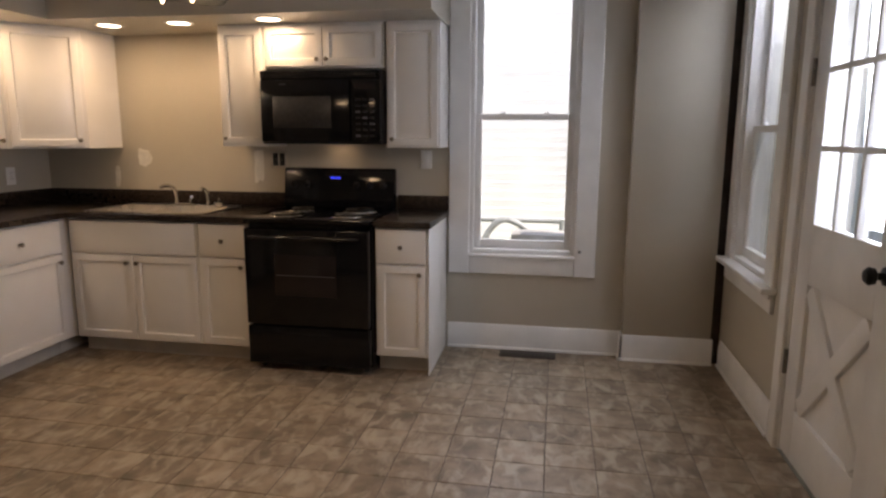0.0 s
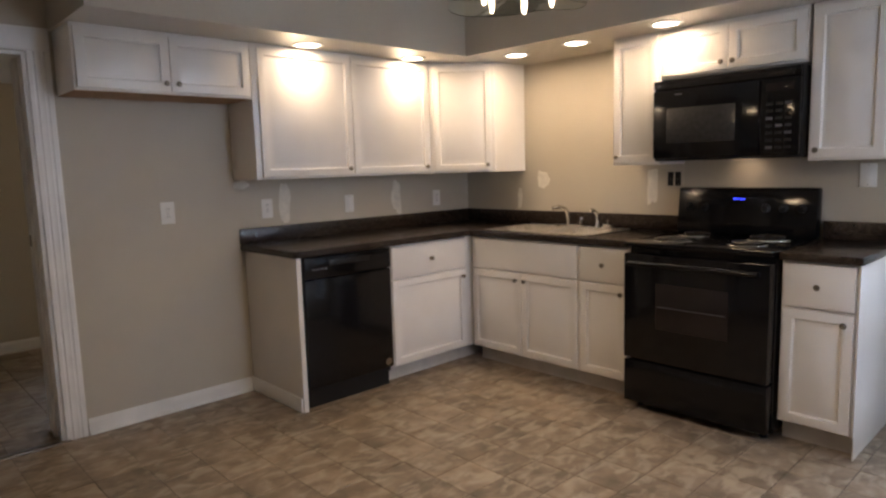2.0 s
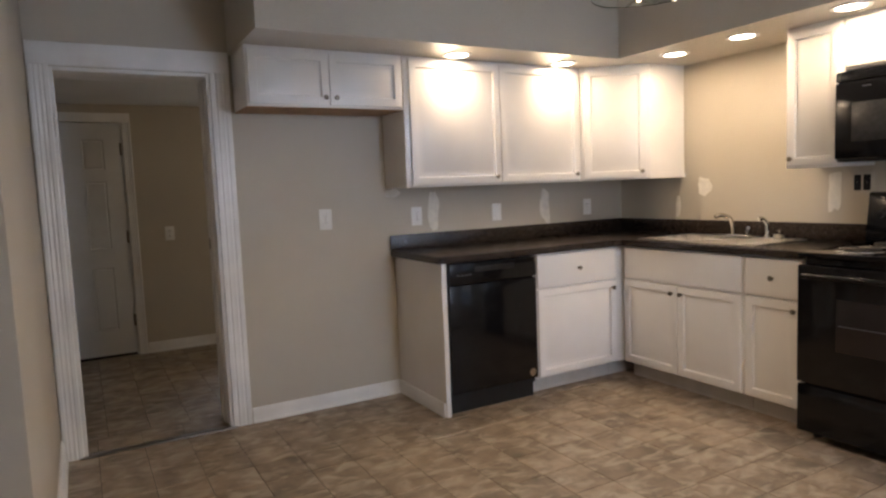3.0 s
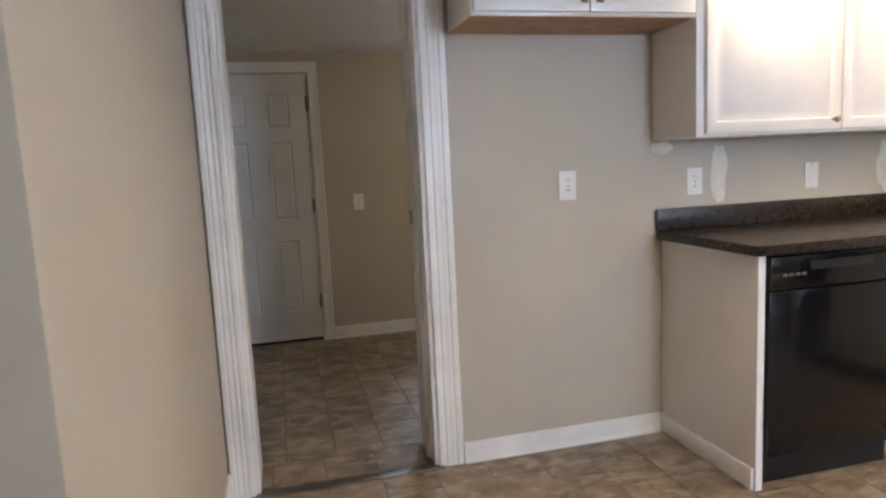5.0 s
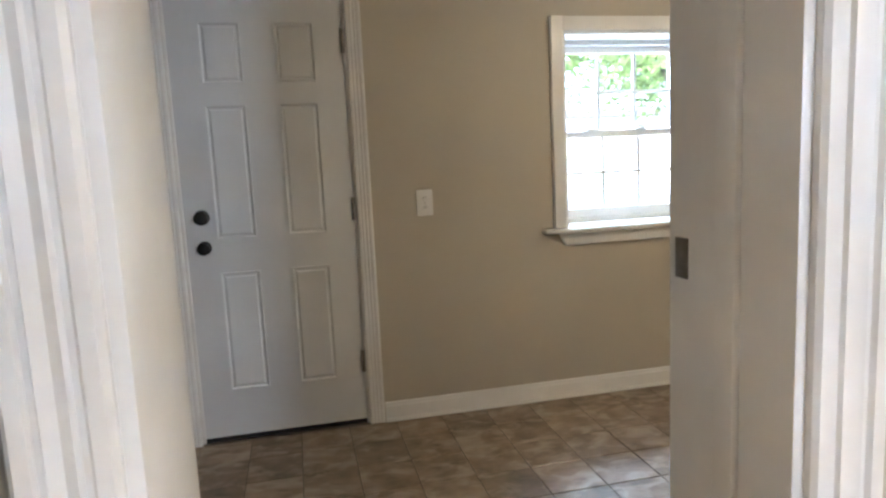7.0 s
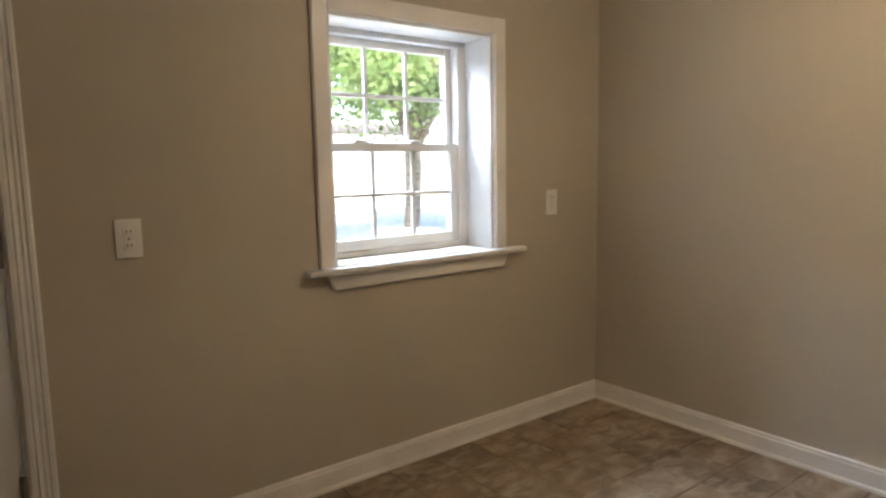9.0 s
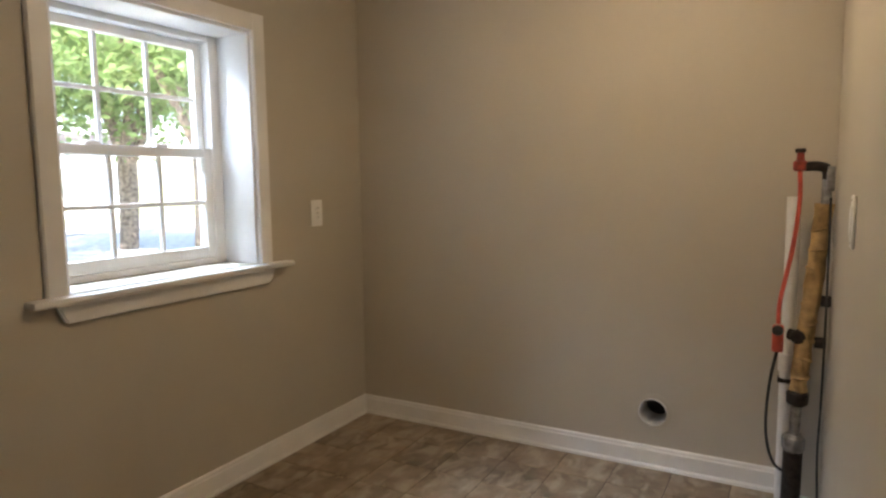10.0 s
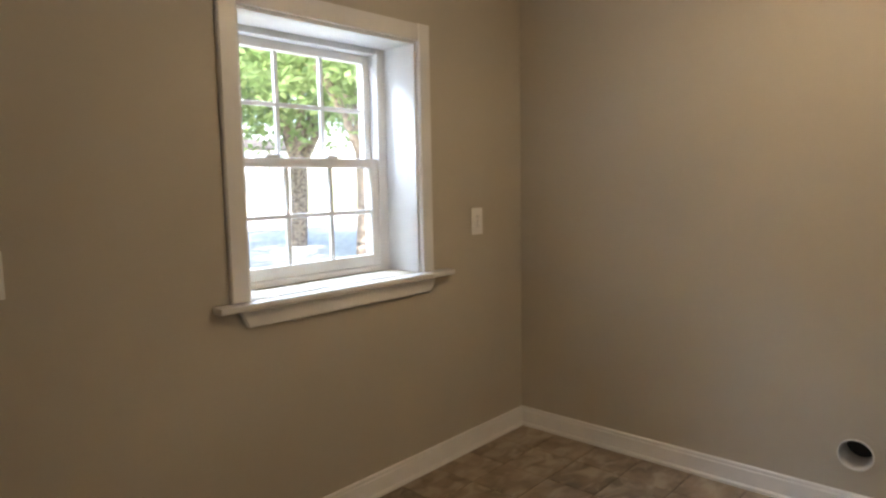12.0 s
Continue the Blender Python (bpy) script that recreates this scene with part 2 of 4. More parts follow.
def bm_tube(points, r, n=10, bm=None):
    """A round tube along points, smoothed between them."""
    pts = [Vector(p) for p in points]
    line = []
    for i in range(len(pts) - 1):
        p0, p1, p2, p3 = pts[max(i - 1, 0)], pts[i], pts[i + 1], pts[min(i + 2, len(pts) - 1)]
        for k in range(6):
            s = k / 6
            line.append(0.5 * ((2 * p1) + (p2 - p0) * s + (2 * p0 - 5 * p1 + 4 * p2 - p3) * s * s + (3 * p1 - p0 - 3 * p2 + p3) * s ** 3))
    line.append(pts[-1])
    bm = bm or bmesh.new()
    rings = []
    up = Vector((0.13, 0.31, 0.94))
    for i, p in enumerate(line):
        d = (line[min(i + 1, len(line) - 1)] - line[max(i - 1, 0)]).normalized()
        a = d.cross(up).normalized()
        b = d.cross(a)
        rings.append([bm.verts.new(p + r * (a * math.cos(2 * math.pi * k / n) + b * math.sin(2 * math.pi * k / n))) for k in range(n)])
    for a, b in zip(rings, rings[1:]):
        for k in range(n):
            bm.faces.new((a[k], a[(k + 1) % n], b[(k + 1) % n], b[k]))
    bm.faces.new(rings[0])
    bm.faces.new(rings[-1][::-1])
    bmesh.ops.recalc_face_normals(bm, faces=bm.faces)
    return bm


def mesh_of(name, bm, mat, smooth=True):
    me = bpy.data.meshes.new(name)
    bm.to_mesh(me)
    bm.free()
    me.materials.append(mat)
    if smooth:
        me.shade_smooth()
        me.set_sharp_from_angle(angle=radians(35))
    return me


def part(name, bm, mat, parent, label="", at=None):
    ob = new(name, mesh_of(name, bm, mat))
    ob.parent = parent
    if at is not None:
        ob.matrix_basis = at
    return tagged(ob, label)


def solid(name, bm, mat, label="", category="", kind="", group=""):
    return tagged(new(name, mesh_of(name, bm, mat)), label, category, group, kind)


def thing(name, m, label, category, group="", kind=""):
    ob = new(name)
    ob.empty_display_size = 0.05
    ob.matrix_basis = m
    return tagged(ob, label, category, group, kind)


def structure(name, bm, mat, label, category):
    return solid(name, bm, mat, label, category, "structure")


LEFT = lambda y, z=0.0, x=0.0: pose(x, y, z, 0, 0, 90)     # local -y faces into the kitchen from the left wall
BACK = lambda x, z=0.0, y=0.0: pose(x, y, z)


def bm_panel_door(w, h, t=0.019, frame_w=0.055):
    """A slab with a routed groove round a raised field; front towards -y, its foot's left corner at the origin."""
    bm = bm_box(0, w, -t, 0, 0, h)
    front = min(bm.faces, key=lambda f: f.calc_center_median().y)
    edges = list(front.edges)
    bmesh.ops.bevel(bm, geom=edges, offset=0.004, segments=2, affect="EDGES", profile=0.5)
    front = min((f for f in bm.faces if f.normal.y < -0.99), key=lambda f: -f.calc_area())
    bmesh.ops.inset_region(bm, faces=[front], thickness=min(frame_w, w * 0.28, h * 0.3), depth=0)
    bmesh.ops.inset_region(bm, faces=[front], thickness=0.007, depth=-0.013)
    bmesh.ops.inset_region(bm, faces=[front], thickness=0.008, depth=0)
    bmesh.ops.inset_region(bm, faces=[front], thickness=min(0.042, w * 0.12, h * 0.13), depth=0.012)
    bm.normal_update()
    return bm


def knob(parent, x, y, z):
    bm = bm_lathe([(0.006, 0), (0.005, 0.012), (0.012, 0.017), (0.014, 0.023), (0.011, 0.028), (0.002, 0.030)], 16, pose(x, y, z, 90))
    return part("knob", bm, NICKEL, parent, "dark nickel knob")


def cabinet_door(cab, x0, x1, z0, z1, y, knob_x, knob_z):
    d = part("door", bm_panel_door(x1 - x0, z1 - z0), CAB, cab, "", pose(x0, y, z0))
    knob(d, knob_x - x0, -0.019, knob_z - z0)
    return d


def drawer_front(cab, x0, x1, z0, z1, y, with_knob=True):
    bm = bm_box(0, x1 - x0, -0.019, 0, 0, z1 - z0, 0.004)
    d = part("drawer_front", bm, CAB, cab, "", pose(x0, y, z0))
    if with_knob:
        knob(d, (x1 - x0) / 2, -0.019, (z1 - z0) / 2)


# ---- setting: walls, floors, ceilings ----
H = 2.75          # kitchen ceiling
LH = 2.08         # laundry ceiling
WL, WE = -0.25, -2.26   # laundry faces of the shared wall and of the window wall


def wall_with_holes(name, along, u0, u1, z0, z1, v0, v1, holes, mat, label):
    """A wall along x or y, from v0 to v1 in thickness, with openings (u0, u1, z0, z1)."""
    bm = bmesh.new()
    us = sorted({u0, u1, *[h[0] for h in holes], *[h[1] for h in holes]})
    for a, b in zip(us, us[1:]):
        cut = sorted((h[2], h[3]) for h in holes if h[0] <= a and h[1] >= b)
        z = z0
        for c, d in cut + [(z1, z1)]:
            if c - z > 1e-6:
                if along == "x":
                    bm_box(a, b, v0, v1, z, c, 0, bm)
                else:
                    bm_box(v0, v1, a, b, z, c, 0, bm)
            z = d
    bmesh.ops.remove_doubles(bm, verts=bm.verts, dist=1e-5)
    inner = [f for f in bm.faces if any(g is not f and (g.calc_center_median() - f.calc_center_median()).length < 1e-5 for v in f.verts for g in v.link_faces)]
    bmesh.ops.delete(bm, geom=inner, context="FACES_ONLY")
    return structure(name, bm, mat, label, "wall")


KD0, KD1, KDH = -3.745, -3.005, 1.955       # kitchen doorway
ED0, ED1, EDH = -4.05, -3.315, 1.935      # exterior door
LW0, LW1, LWB, LWT = -2.315, -1.53, 0.845, 1.757   # laundry window
BW0, BW1, BWB, BWT = 3.072, 3.757, 0.645, 2.42       # kitchen back window
RX = 4.66
RW0, RW1, RWB, RWT = -0.85, -0.20, 0.70, 2.42     # kitchen side window
RD0, RD1, RDH = -2.04, -1.17, 2.07                # side door
YB = -5.4

wall_with_holes("wall_west", "y", YB, 0.2, 0, H, WL, 0, [(KD0, KD1, 0, KDH)], WALL, "greige painted wall with a cased doorway to the laundry")
wall_with_holes("wall_north", "x", 0, RX + 0.2, 0, H, 0, 0.2, [(BW0, BW1, BWB, BWT)], WALL, "greige painted wall behind range and tall window")
wall_with_holes("wall_east", "y", YB, 0, 0, H, RX, RX + 0.2, [(RW0, RW1, RWB, RWT), (RD0, RD1, 0, RDH)], WALL, "greige painted wall with side window and door")
structure("wall_south", bm_box(WL, RX + 0.2, YB - 0.15, YB, 0, H), WALL, "plain greige wall behind the kitchen", "wall")
structure("wall_partition", bm_box(0, 1.68, YB, -3.840, 0, H, 0.006), WALL, "greige painted partition block beside the doorway", "wall")
structure("wall_chase", bm_box(4.07, 4.60, -0.08, 0, 0, H, 0.004), WALL, "greige boxed chimney chase beside the window", "wall")
structure("ceiling_kitchen", bm_box(WL, RX + 0.2, YB - 0.15, 0.2, H, H + 0.12), CEIL, "white painted kitchen ceiling", "ceiling")
LY0, LY1 = -4.7, -0.828
wall_with_holes("wall_laundry_west", "y", LY0 - 0.15, LY1 + 0.15, 0, LH + 0.3, WE - 0.28, WE, [(ED0, ED1, 0, EDH), (LW0, LW1, LWB, LWT)], WALL, "greige laundry wall with exterior door and deep window")
lnorth = wall_with_holes("wall_laundry_north", "x", WE, WL, 0, LH + 0.3, LY1, LY1 + 0.15, [(-0.893, -0.787, 0.177, 0.283)], WALL, "greige laundry end wall with a dryer vent hole")
structure("wall_laundry_south", bm_box(WE, WL, LY0 - 0.15, LY0, 0, LH + 0.3), WALL, "plain greige laundry end wall", "wall")
structure("ceiling_laundry", bm_box(WE - 0.28, WL, LY0 - 0.15, LY1 + 0.15, LH, LH + 0.15), CEIL, "white painted laundry ceiling", "ceiling")
floor_k = structure("floor_kitchen", bm_box(WL, RX, YB, 0, -0.12, -0.003), GROUT, "brown-grey stone-look vinyl floor", "floor")
floor_l = structure("floor_laundry", bm_box(WE, WL, LY0, LY1, -0.12, -0.003), GROUT, "brown-grey stone-look vinyl laundry floor", "floor")
structure("trim_threshold", bm_box(-0.02, 0.035, KD0 - 0.02, KD1 + 0.02, 0, 0.008, 0.003), NICKEL, "thin metal threshold strip in the doorway", "threshold")

# soffit over the cabinets
SZ, SD = 2.06, 0.64
bm = bm_box(0, SD, -2.90, 0, SZ, H)
bm_box(SD, 2.945, -SD, 0, SZ, H, 0, bm)
bmesh.ops.remove_doubles(bm, verts=bm.verts, dist=1e-5)
structure("trim_soffit", bm, SOFFIT, "greige satin boxed soffit above the cabinets", "soffit")

# bare patches of compound
random.seed(5)


def blotch(x, y, z, w, h, m):
    bm = bmesh.new()
    n = 22
    ring = []
    for i in range(n):
        a = 2 * math.pi * i / n
        k = 0.82 + 0.3 * noise.noise((math.cos(a) * 1.7 + x * 9, math.sin(a) * 1.7 + y * 7, z * 5))
        sq = max(abs(math.cos(a)), abs(math.sin(a))) ** -0.6
        ring.append(bm.verts.new((w / 2 * k * sq * math.cos(a), 0, h / 2 * k * sq * math.sin(a))))
    f = bm.faces.new(ring)
    r = bmesh.ops.extrude_face_region(bm, geom=[f])
    bmesh.ops.translate(bm, verts=[v for v in r["geom"] if isinstance(v, bmesh.types.BMVert)], vec=(0, -0.0015, 0))
    bmesh.ops.recalc_face_normals(bm, faces=bm.faces)
    bmesh.ops.transform(bm, matrix=pose(x, y, z) @ m, verts=bm.verts)
    return structure("trim_patch", bm, PATCH, "pale unpainted compound patch on the wall", "wall patch")


ML = pose(0, 0, 0, 0, 0, 90)
blotch(0.766, -0.0005, 1.24, 0.13, 0.14, pose(0, 0, 0))
blotch(0.55, -0.0005, 1.10, 0.05, 0.18, pose(0, 0, 0))
blotch(1.63, -0.0005, 1.19, 0.09, 0.25, pose(0, 0, 0))
blotch(0.0005, -1.952, 1.275, 0.12, 0.06, ML)
blotch(0.0005, -1.663, 1.15, 0.10, 0.30, ML)
blotch(0.0005, -0.745, 1.14, 0.10, 0.28, ML)


# ---- trim ----
def baseboard(name, x0, y0, x1, y1, h, t, nx, ny, label="white painted baseboard along the wall"):
    """From (x0, y0) to (x1, y1) on the wall face, growing by t towards (nx, ny), with a cap bead and a shoe."""
    bm = bmesh.new()
    a, b = Vector((x0, y0)), Vector((x1, y1))
    n = Vector((nx, ny))
    prof = [(0, 0), (t + 0.010, 0), (t + 0.009, 0.010), (t, 0.016), (t, h * 0.80), (t * 0.75, h * 0.84), (t * 0.7, h * 0.95), (t * 0.35, h), (0, h)]
    ends = [[bm.verts.new((*(p + n * d), z)) for d, z in prof] for p in (a, b)]
    for i in range(len(prof)):
        j = (i + 1) % len(prof)
        bm.faces.new((ends[0][i], ends[0][j], ends[1][j], ends[1][i]))
    bm.faces.new(ends[0])
    bm.faces.new(ends[1][::-1])
    bmesh.ops.recalc_face_normals(bm, faces=bm.faces)
    return structure(name, bm, TRIM, label, "baseboard")


baseboard("baseboard", 0, -2.895, 0, -1.955, 0.085, 0.014, 1, 0)
baseboard("baseboard", 2.94, 0, 4.07, 0, 0.165, 0.016, 0, -1, "tall white baseboard under the window")
baseboard("baseboard", 4.055, -0.08, 4.61, -0.08, 0.165, 0.016, 0, -1, "tall white baseboard round the chase")
baseboard("baseboard", 4.07, 0, 4.07, -0.096, 0.165, 0.016, -1, 0, "tall white baseboard round the chase")
baseboard("baseboard", RX, -0.09, RX, RD1 + 0.10, 0.165, 0.016, -1, 0, "tall white baseboard under the side window")
baseboard("baseboard", 0.03, -3.840, 1.68, -3.840, 0.12, 0.014, 0, 1)
baseboard("baseboard", 1.68, -3.840, 1.68, YB, 0.12, 0.014, 1, 0)
baseboard("baseboard", WE, ED1 + 0.075, WE, LY1, 0.09, 0.014, 1, 0)
baseboard("baseboard", WE, LY1, -0.36, LY1, 0.09, 0.014, 0, -1)
# dark brown strip filling the gap between chase and side wall
structure("trim_corner_strip", bm_box(4.602, 4.657, -0.05, 0, 0, H, 0.004), BROWN_STRIP, "dark brown strip in the corner gap", "corner strip")


def bm_casing(w, h, t=0.02, grooves=True):
    """An upright casing board w wide and h high, with beads, facing -y."""
    prof = [(0, 0), (0, -t * 0.7), (0.006, -t), (w * 0.22, -t), (w * 0.25, -t * 0.72), (w * 0.32, -t * 0.72), (w * 0.35, -t), (w * 0.5, -t * 0.8),
            (w * 0.62, -t), (w * 0.66, -t * 0.72), (w * 0.73, -t * 0.72), (w * 0.78, -t), (w - 0.006, -t), (w, -t * 0.7), (w, 0)]
    if not grooves:
        prof = [(0, 0), (0, -t * 0.7), (0.005, -t), (w - 0.005, -t), (w, -t * 0.7), (w, 0)]
    bm = bmesh.new()
    lo = [bm.verts.new((x, y, 0)) for x, y in prof]
    hi = [bm.verts.new((x, y, h)) for x, y in prof]
    for i in range(len(prof)):
        j = (i + 1) % len(prof)
        bm.faces.new((lo[i], lo[j], hi[j], hi[i]))
    bm.faces.new(lo[::-1])
    bm.faces.new(hi)
    bmesh.ops.recalc_face_normals(bm, faces=bm.faces)
    return bm


# doorway between kitchen and laundry
dw = thing("door_1", pose(0, 0, 0), "white cased open doorway between kitchen and laundry", "doorway", kind="structure")
part("casing", bm_casing(0.105, KDH + 0.004), TRIM, dw, "", LEFT(KD1 - 0.002))
part("casing", bm_casing(0.092, KDH + 0.004), TRIM, dw, "", LEFT(KD0 - 0.090))
part("head_casing", bm_box(0, 0.022, KD0 - 0.090, KD1 + 0.103, KDH + 0.004, KDH + 0.115, 0.004), TRIM, dw)
part("jamb", bm_box(WL - 0.004, 0.004, KD1 - 0.018, KD1, 0, KDH, 0.002), TRIM, dw)
part("jamb", bm_box(WL - 0.004, 0.004, KD0, KD0 + 0.018, 0, KDH, 0.002), TRIM, dw)
part("head_jamb", bm_box(WL - 0.004, 0.004, KD0 + 0.018, KD1 - 0.018, KDH - 0.018, KDH, 0.002), TRIM, dw)
part("door_stop", bm_box(-0.13, -0.09, KD1 - 0.030, KD1 - 0.018, 0, KDH - 0.018, 0.003), TRIM, dw)
part("strike_plate", bm_box(-0.235, -0.205, KD1 - 0.0205, KD1 - 0.018, 1.0, 1.06, 0.0006), HINGE, dw, "steel strike plate")
part("hinge", bm_cyl((0.012, KD0 + 0.01, 1.62), (0.012, KD0 + 0.01, 1.72), 0.006, n=12), TRIM, dw, "painted-over hinge")


# ---- windows ----
def sash(parent, w, h, cols, rows, m, stile=0.045, bottom=0.05, top=0.035, mat=TRIM):
    """A glazed sash, w by h, centred on y = 0, foot's left corner at the origin."""
    bm = bm_box(0, stile, -0.018, 0.018, 0, h, 0.003)
    bm_box(w - stile, w, -0.018, 0.018, 0, h, 0.003, bm)
    bm_box(stile, w - stile, -0.018, 0.018, 0, bottom, 0.003, bm)
    bm_box(stile, w - stile, -0.018, 0.018, h - top, h, 0.003, bm)
    s = part("sash", bm, mat, parent, "", m)
    gw, gh = w - 2 * stile, h - bottom - top
    for i in range(1, cols):
        x = stile + gw * i / cols
        part("muntin", bm_box(x - 0.008, x + 0.008, -0.009, 0.009, bottom, h - top, 0.003), mat, s)
    for j in range(1, rows):
        z = bottom + gh * j / rows
        part("muntin", bm_box(stile, w - stile, -0.0085, 0.0085, z - 0.008, z + 0.008, 0.003), mat, s)
    for i in range(cols):
        for j in range(rows):
            a = stile + gw * i / cols + (0.006 if i else -0.004)
            b = stile + gw * (i + 1) / cols - (0.006 if i < cols - 1 else -0.004)
            c = bottom + gh * j / rows + (0.006 if j else -0.004)
            d = bottom + gh * (j + 1) / rows - (0.006 if j < rows - 1 else -0.004)
            p = part("pane", bm_box(a, b, -0.002, 0.002, c, d), GLASS, s, "clear glass pane")
            p.visible_shadow = False
    return s


def sash_window(name, m, w, zb, zt, zm, label, cols=1, rows=1, depth=0.16, inset=0.07, casing=0.14, stool=False, locks=2, flat_casing=True):
    """A double-hung window in an opening w wide from zb to zt, meeting rail at zm; the room lies towards -y, the wall's face is y = 0."""
    win = thing(name, m, label, "window", kind="structure")
    j = 0.03
    part("jamb", bm_box(0, j, 0, depth, zb, zt, 0.002), TRIM, win)
    part("jamb", bm_box(w - j, w, 0, depth, zb, zt, 0.002), TRIM, win)
    part("head_jamb", bm_box(j, w - j, 0, depth, zt - j, zt, 0.002), TRIM, win)
    part("window_sill", bm_box(j, w - j, 0, depth, zb, zb + 0.025, 0.002), TRIM, win)
    lower = sash(win, w - 2 * j, zm + 0.02 - zb - 0.025, cols, rows, pose(j, inset, zb + 0.025), 0.04, 0.055, 0.035)
    sash(win, w - 2 * j, zt - j - zm + 0.015, cols, rows, pose(j, inset + 0.038, zm - 0.015), 0.04, 0.035, 0.04)
    for i in range(locks):
        x = (w - 2 * j) * (0.28 + 0.44 * i)
        part("sash_lock", bm_lathe([(0.022, 0), (0.02, 0.008), (0.011, 0.012), (0.008, 0.02)], 14, pose(x, -0.004, zm + 0.018 - zb - 0.025)), TRIM, lower, "white sash lock")
    if casing:
        part("casing", bm_casing(casing, zt + casing - (zb - casing), 0.022, not flat_casing), TRIM, win, "", pose(-casing + 0.005, 0, zb - casing))
        part("casing", bm_casing(casing, zt + casing - (zb - casing), 0.022, not flat_casing), TRIM, win, "", pose(w - 0.005, 0, zb - casing))
        part("head_casing", bm_box(0.005, w - 0.005, -0.021, 0, zt - 0.005, zt + casing, 0.003), TRIM, win)
        if not stool:
            part("bottom_casing", bm_box(0.005, w - 0.005, -0.021, 0, zb - casing, zb - 0.002, 0.003), TRIM, win)
            part("bead", bm_box(0.0, w, -0.034, -0.021, zb - 0.028, zb - 0.004, 0.006), TRIM, win)
    return win


w1 = sash_window("window_1", BACK(BW0), BW1 - BW0, BWB, BWT, 1.515, "tall white double-hung kitchen window, bright outside", casing=0.135)
# latch pull on the lower sash's frame
part("sash_pull", bm_lathe([(0.006, 0), (0.010, 0.008), (0.004, 0.014)], 12, pose(BW1 - BW0 + 0.03, -0.022, BWB + 0.03, 90)), HINGE, w1, "small metal peg")

w2 = sash_window("window_2", pose(RX, RW1, 0, 0, 0, -90), RW1 - RW0, RWB, RWT, 1.44, "white double-hung side window with a wide stool", casing=0, inset=0.06)
L2 = RW1 - RW0
part("casing", bm_casing(0.11, RWT + 0.12 - RWB, 0.022, False), TRIM, w2, "", pose(-0.105, 0, RWB))
part("casing", bm_casing(0.13, RWT + 0.12 - RWB, 0.022, False), TRIM, w2, "", pose(L2 - 0.005, 0, RWB))
part("head_casing", bm_box(0.005, L2 - 0.005, -0.021, 0, RWT - 0.005, RWT + 0.12, 0.003), TRIM, w2)
part("stool", bm_box(-0.105, L2 + 0.14, -0.075, 0.055, RWB - 0.032, RWB - 0.002, 0.009), TRIM, w2)
part("apron", bm_box(-0.10, L2 + 0.12, -0.020, 0, RWB - 0.13, RWB - 0.033, 0.005), TRIM, w2)
part("apron_bead", bm_box(-0.10, L2 + 0.12, -0.034, -0.020, RWB - 0.062, RWB - 0.034, 0.008), TRIM, w2)

# deep laundry window; local x runs along +y, the room towards -y local = +x world
LWW = LW1 - LW0
w3 = thing("window_3", pose(WE, LW0, 0, 0, 0, 90), "white double-hung laundry window in a deep white reveal", "window", kind="structure")
part("reveal", bm_box(-0.002, 0.012, 0, 0.17, LWB, LWT, 0.001), TRIM, w3)
part("reveal", bm_box(LWW - 0.012, LWW + 0.002, 0, 0.17, LWB, LWT, 0.001), TRIM, w3)
part("reveal_head", bm_box(0.012, LWW - 0.012, 0, 0.17, LWT - 0.012, LWT, 0.001), TRIM, w3)
f = 0.055
part("window_frame", bm_box(0, f, 0.17, 0.27, LWB, LWT, 0.004), TRIM, w3)
part("window_frame", bm_box(LWW - f, LWW, 0.17, 0.27, LWB, LWT, 0.004), TRIM, w3)
part("window_frame", bm_box(f, LWW - f, 0.17, 0.27, LWT - 0.035, LWT, 0.004), TRIM, w3)
part("window_frame", bm_box(f, LWW - f, 0.17, 0.27, LWB, LWB + 0.025, 0.004), TRIM, w3)
lo = sash(w3, LWW - 2 * f, 1.305 - LWB - 0.025, 3, 2, pose(f, 0.195, LWB + 0.025), 0.038, 0.045, 0.035)
sash(w3, LWW - 2 * f, LWT - 0.035 - 1.275, 3, 2, pose(f, 0.235, 1.275), 0.034, 0.032, 0.032)
for x in (0.15, 0.42):
    part("sash_lock", bm_box(x, x + 0.055, -0.016, 0.012, 1.305 - LWB - 0.025, 1.305 - LWB - 0.012, 0.005), TRIM, lo, "white sash lock")
part("casing", bm_casing(0.065, LWT + 0.066 - LWB, 0.018, False), TRIM, w3, "", pose(-0.065, 0, LWB))
part("casing", bm_casing(0.065, LWT + 0.066 - LWB, 0.018, False), TRIM, w3, "", pose(LWW, 0, LWB))
part("head_casing", bm_box(0, LWW, -0.0175, 0, LWT, LWT + 0.065, 0.003), TRIM, w3)
part("stool", bm_box(-0.125, LWW + 0.155, -0.055, 0, LWB - 0.024, LWB - 0.001, 0.007), TRIM, w3)
part("stool_inner", bm_box(0.012, LWW - 0.012, 0, 0.17, LWB - 0.022, LWB - 0.001, 0.001), TRIM, w3)
bm = bm_box(-0.045, LWW + 0.075, -0.022, 0, LWB - 0.085, LWB - 0.024)
for v in bm.verts:
    if v.co.z < LWB - 0.05:
        v.co.x += 0.03 if v.co.x < LWW / 2 else -0.03
bmesh.ops.bevel(bm, geom=list(bm.edges), offset=0.005, segments=2, affect="EDGES")
part("apron", bm, TRIM, w3)


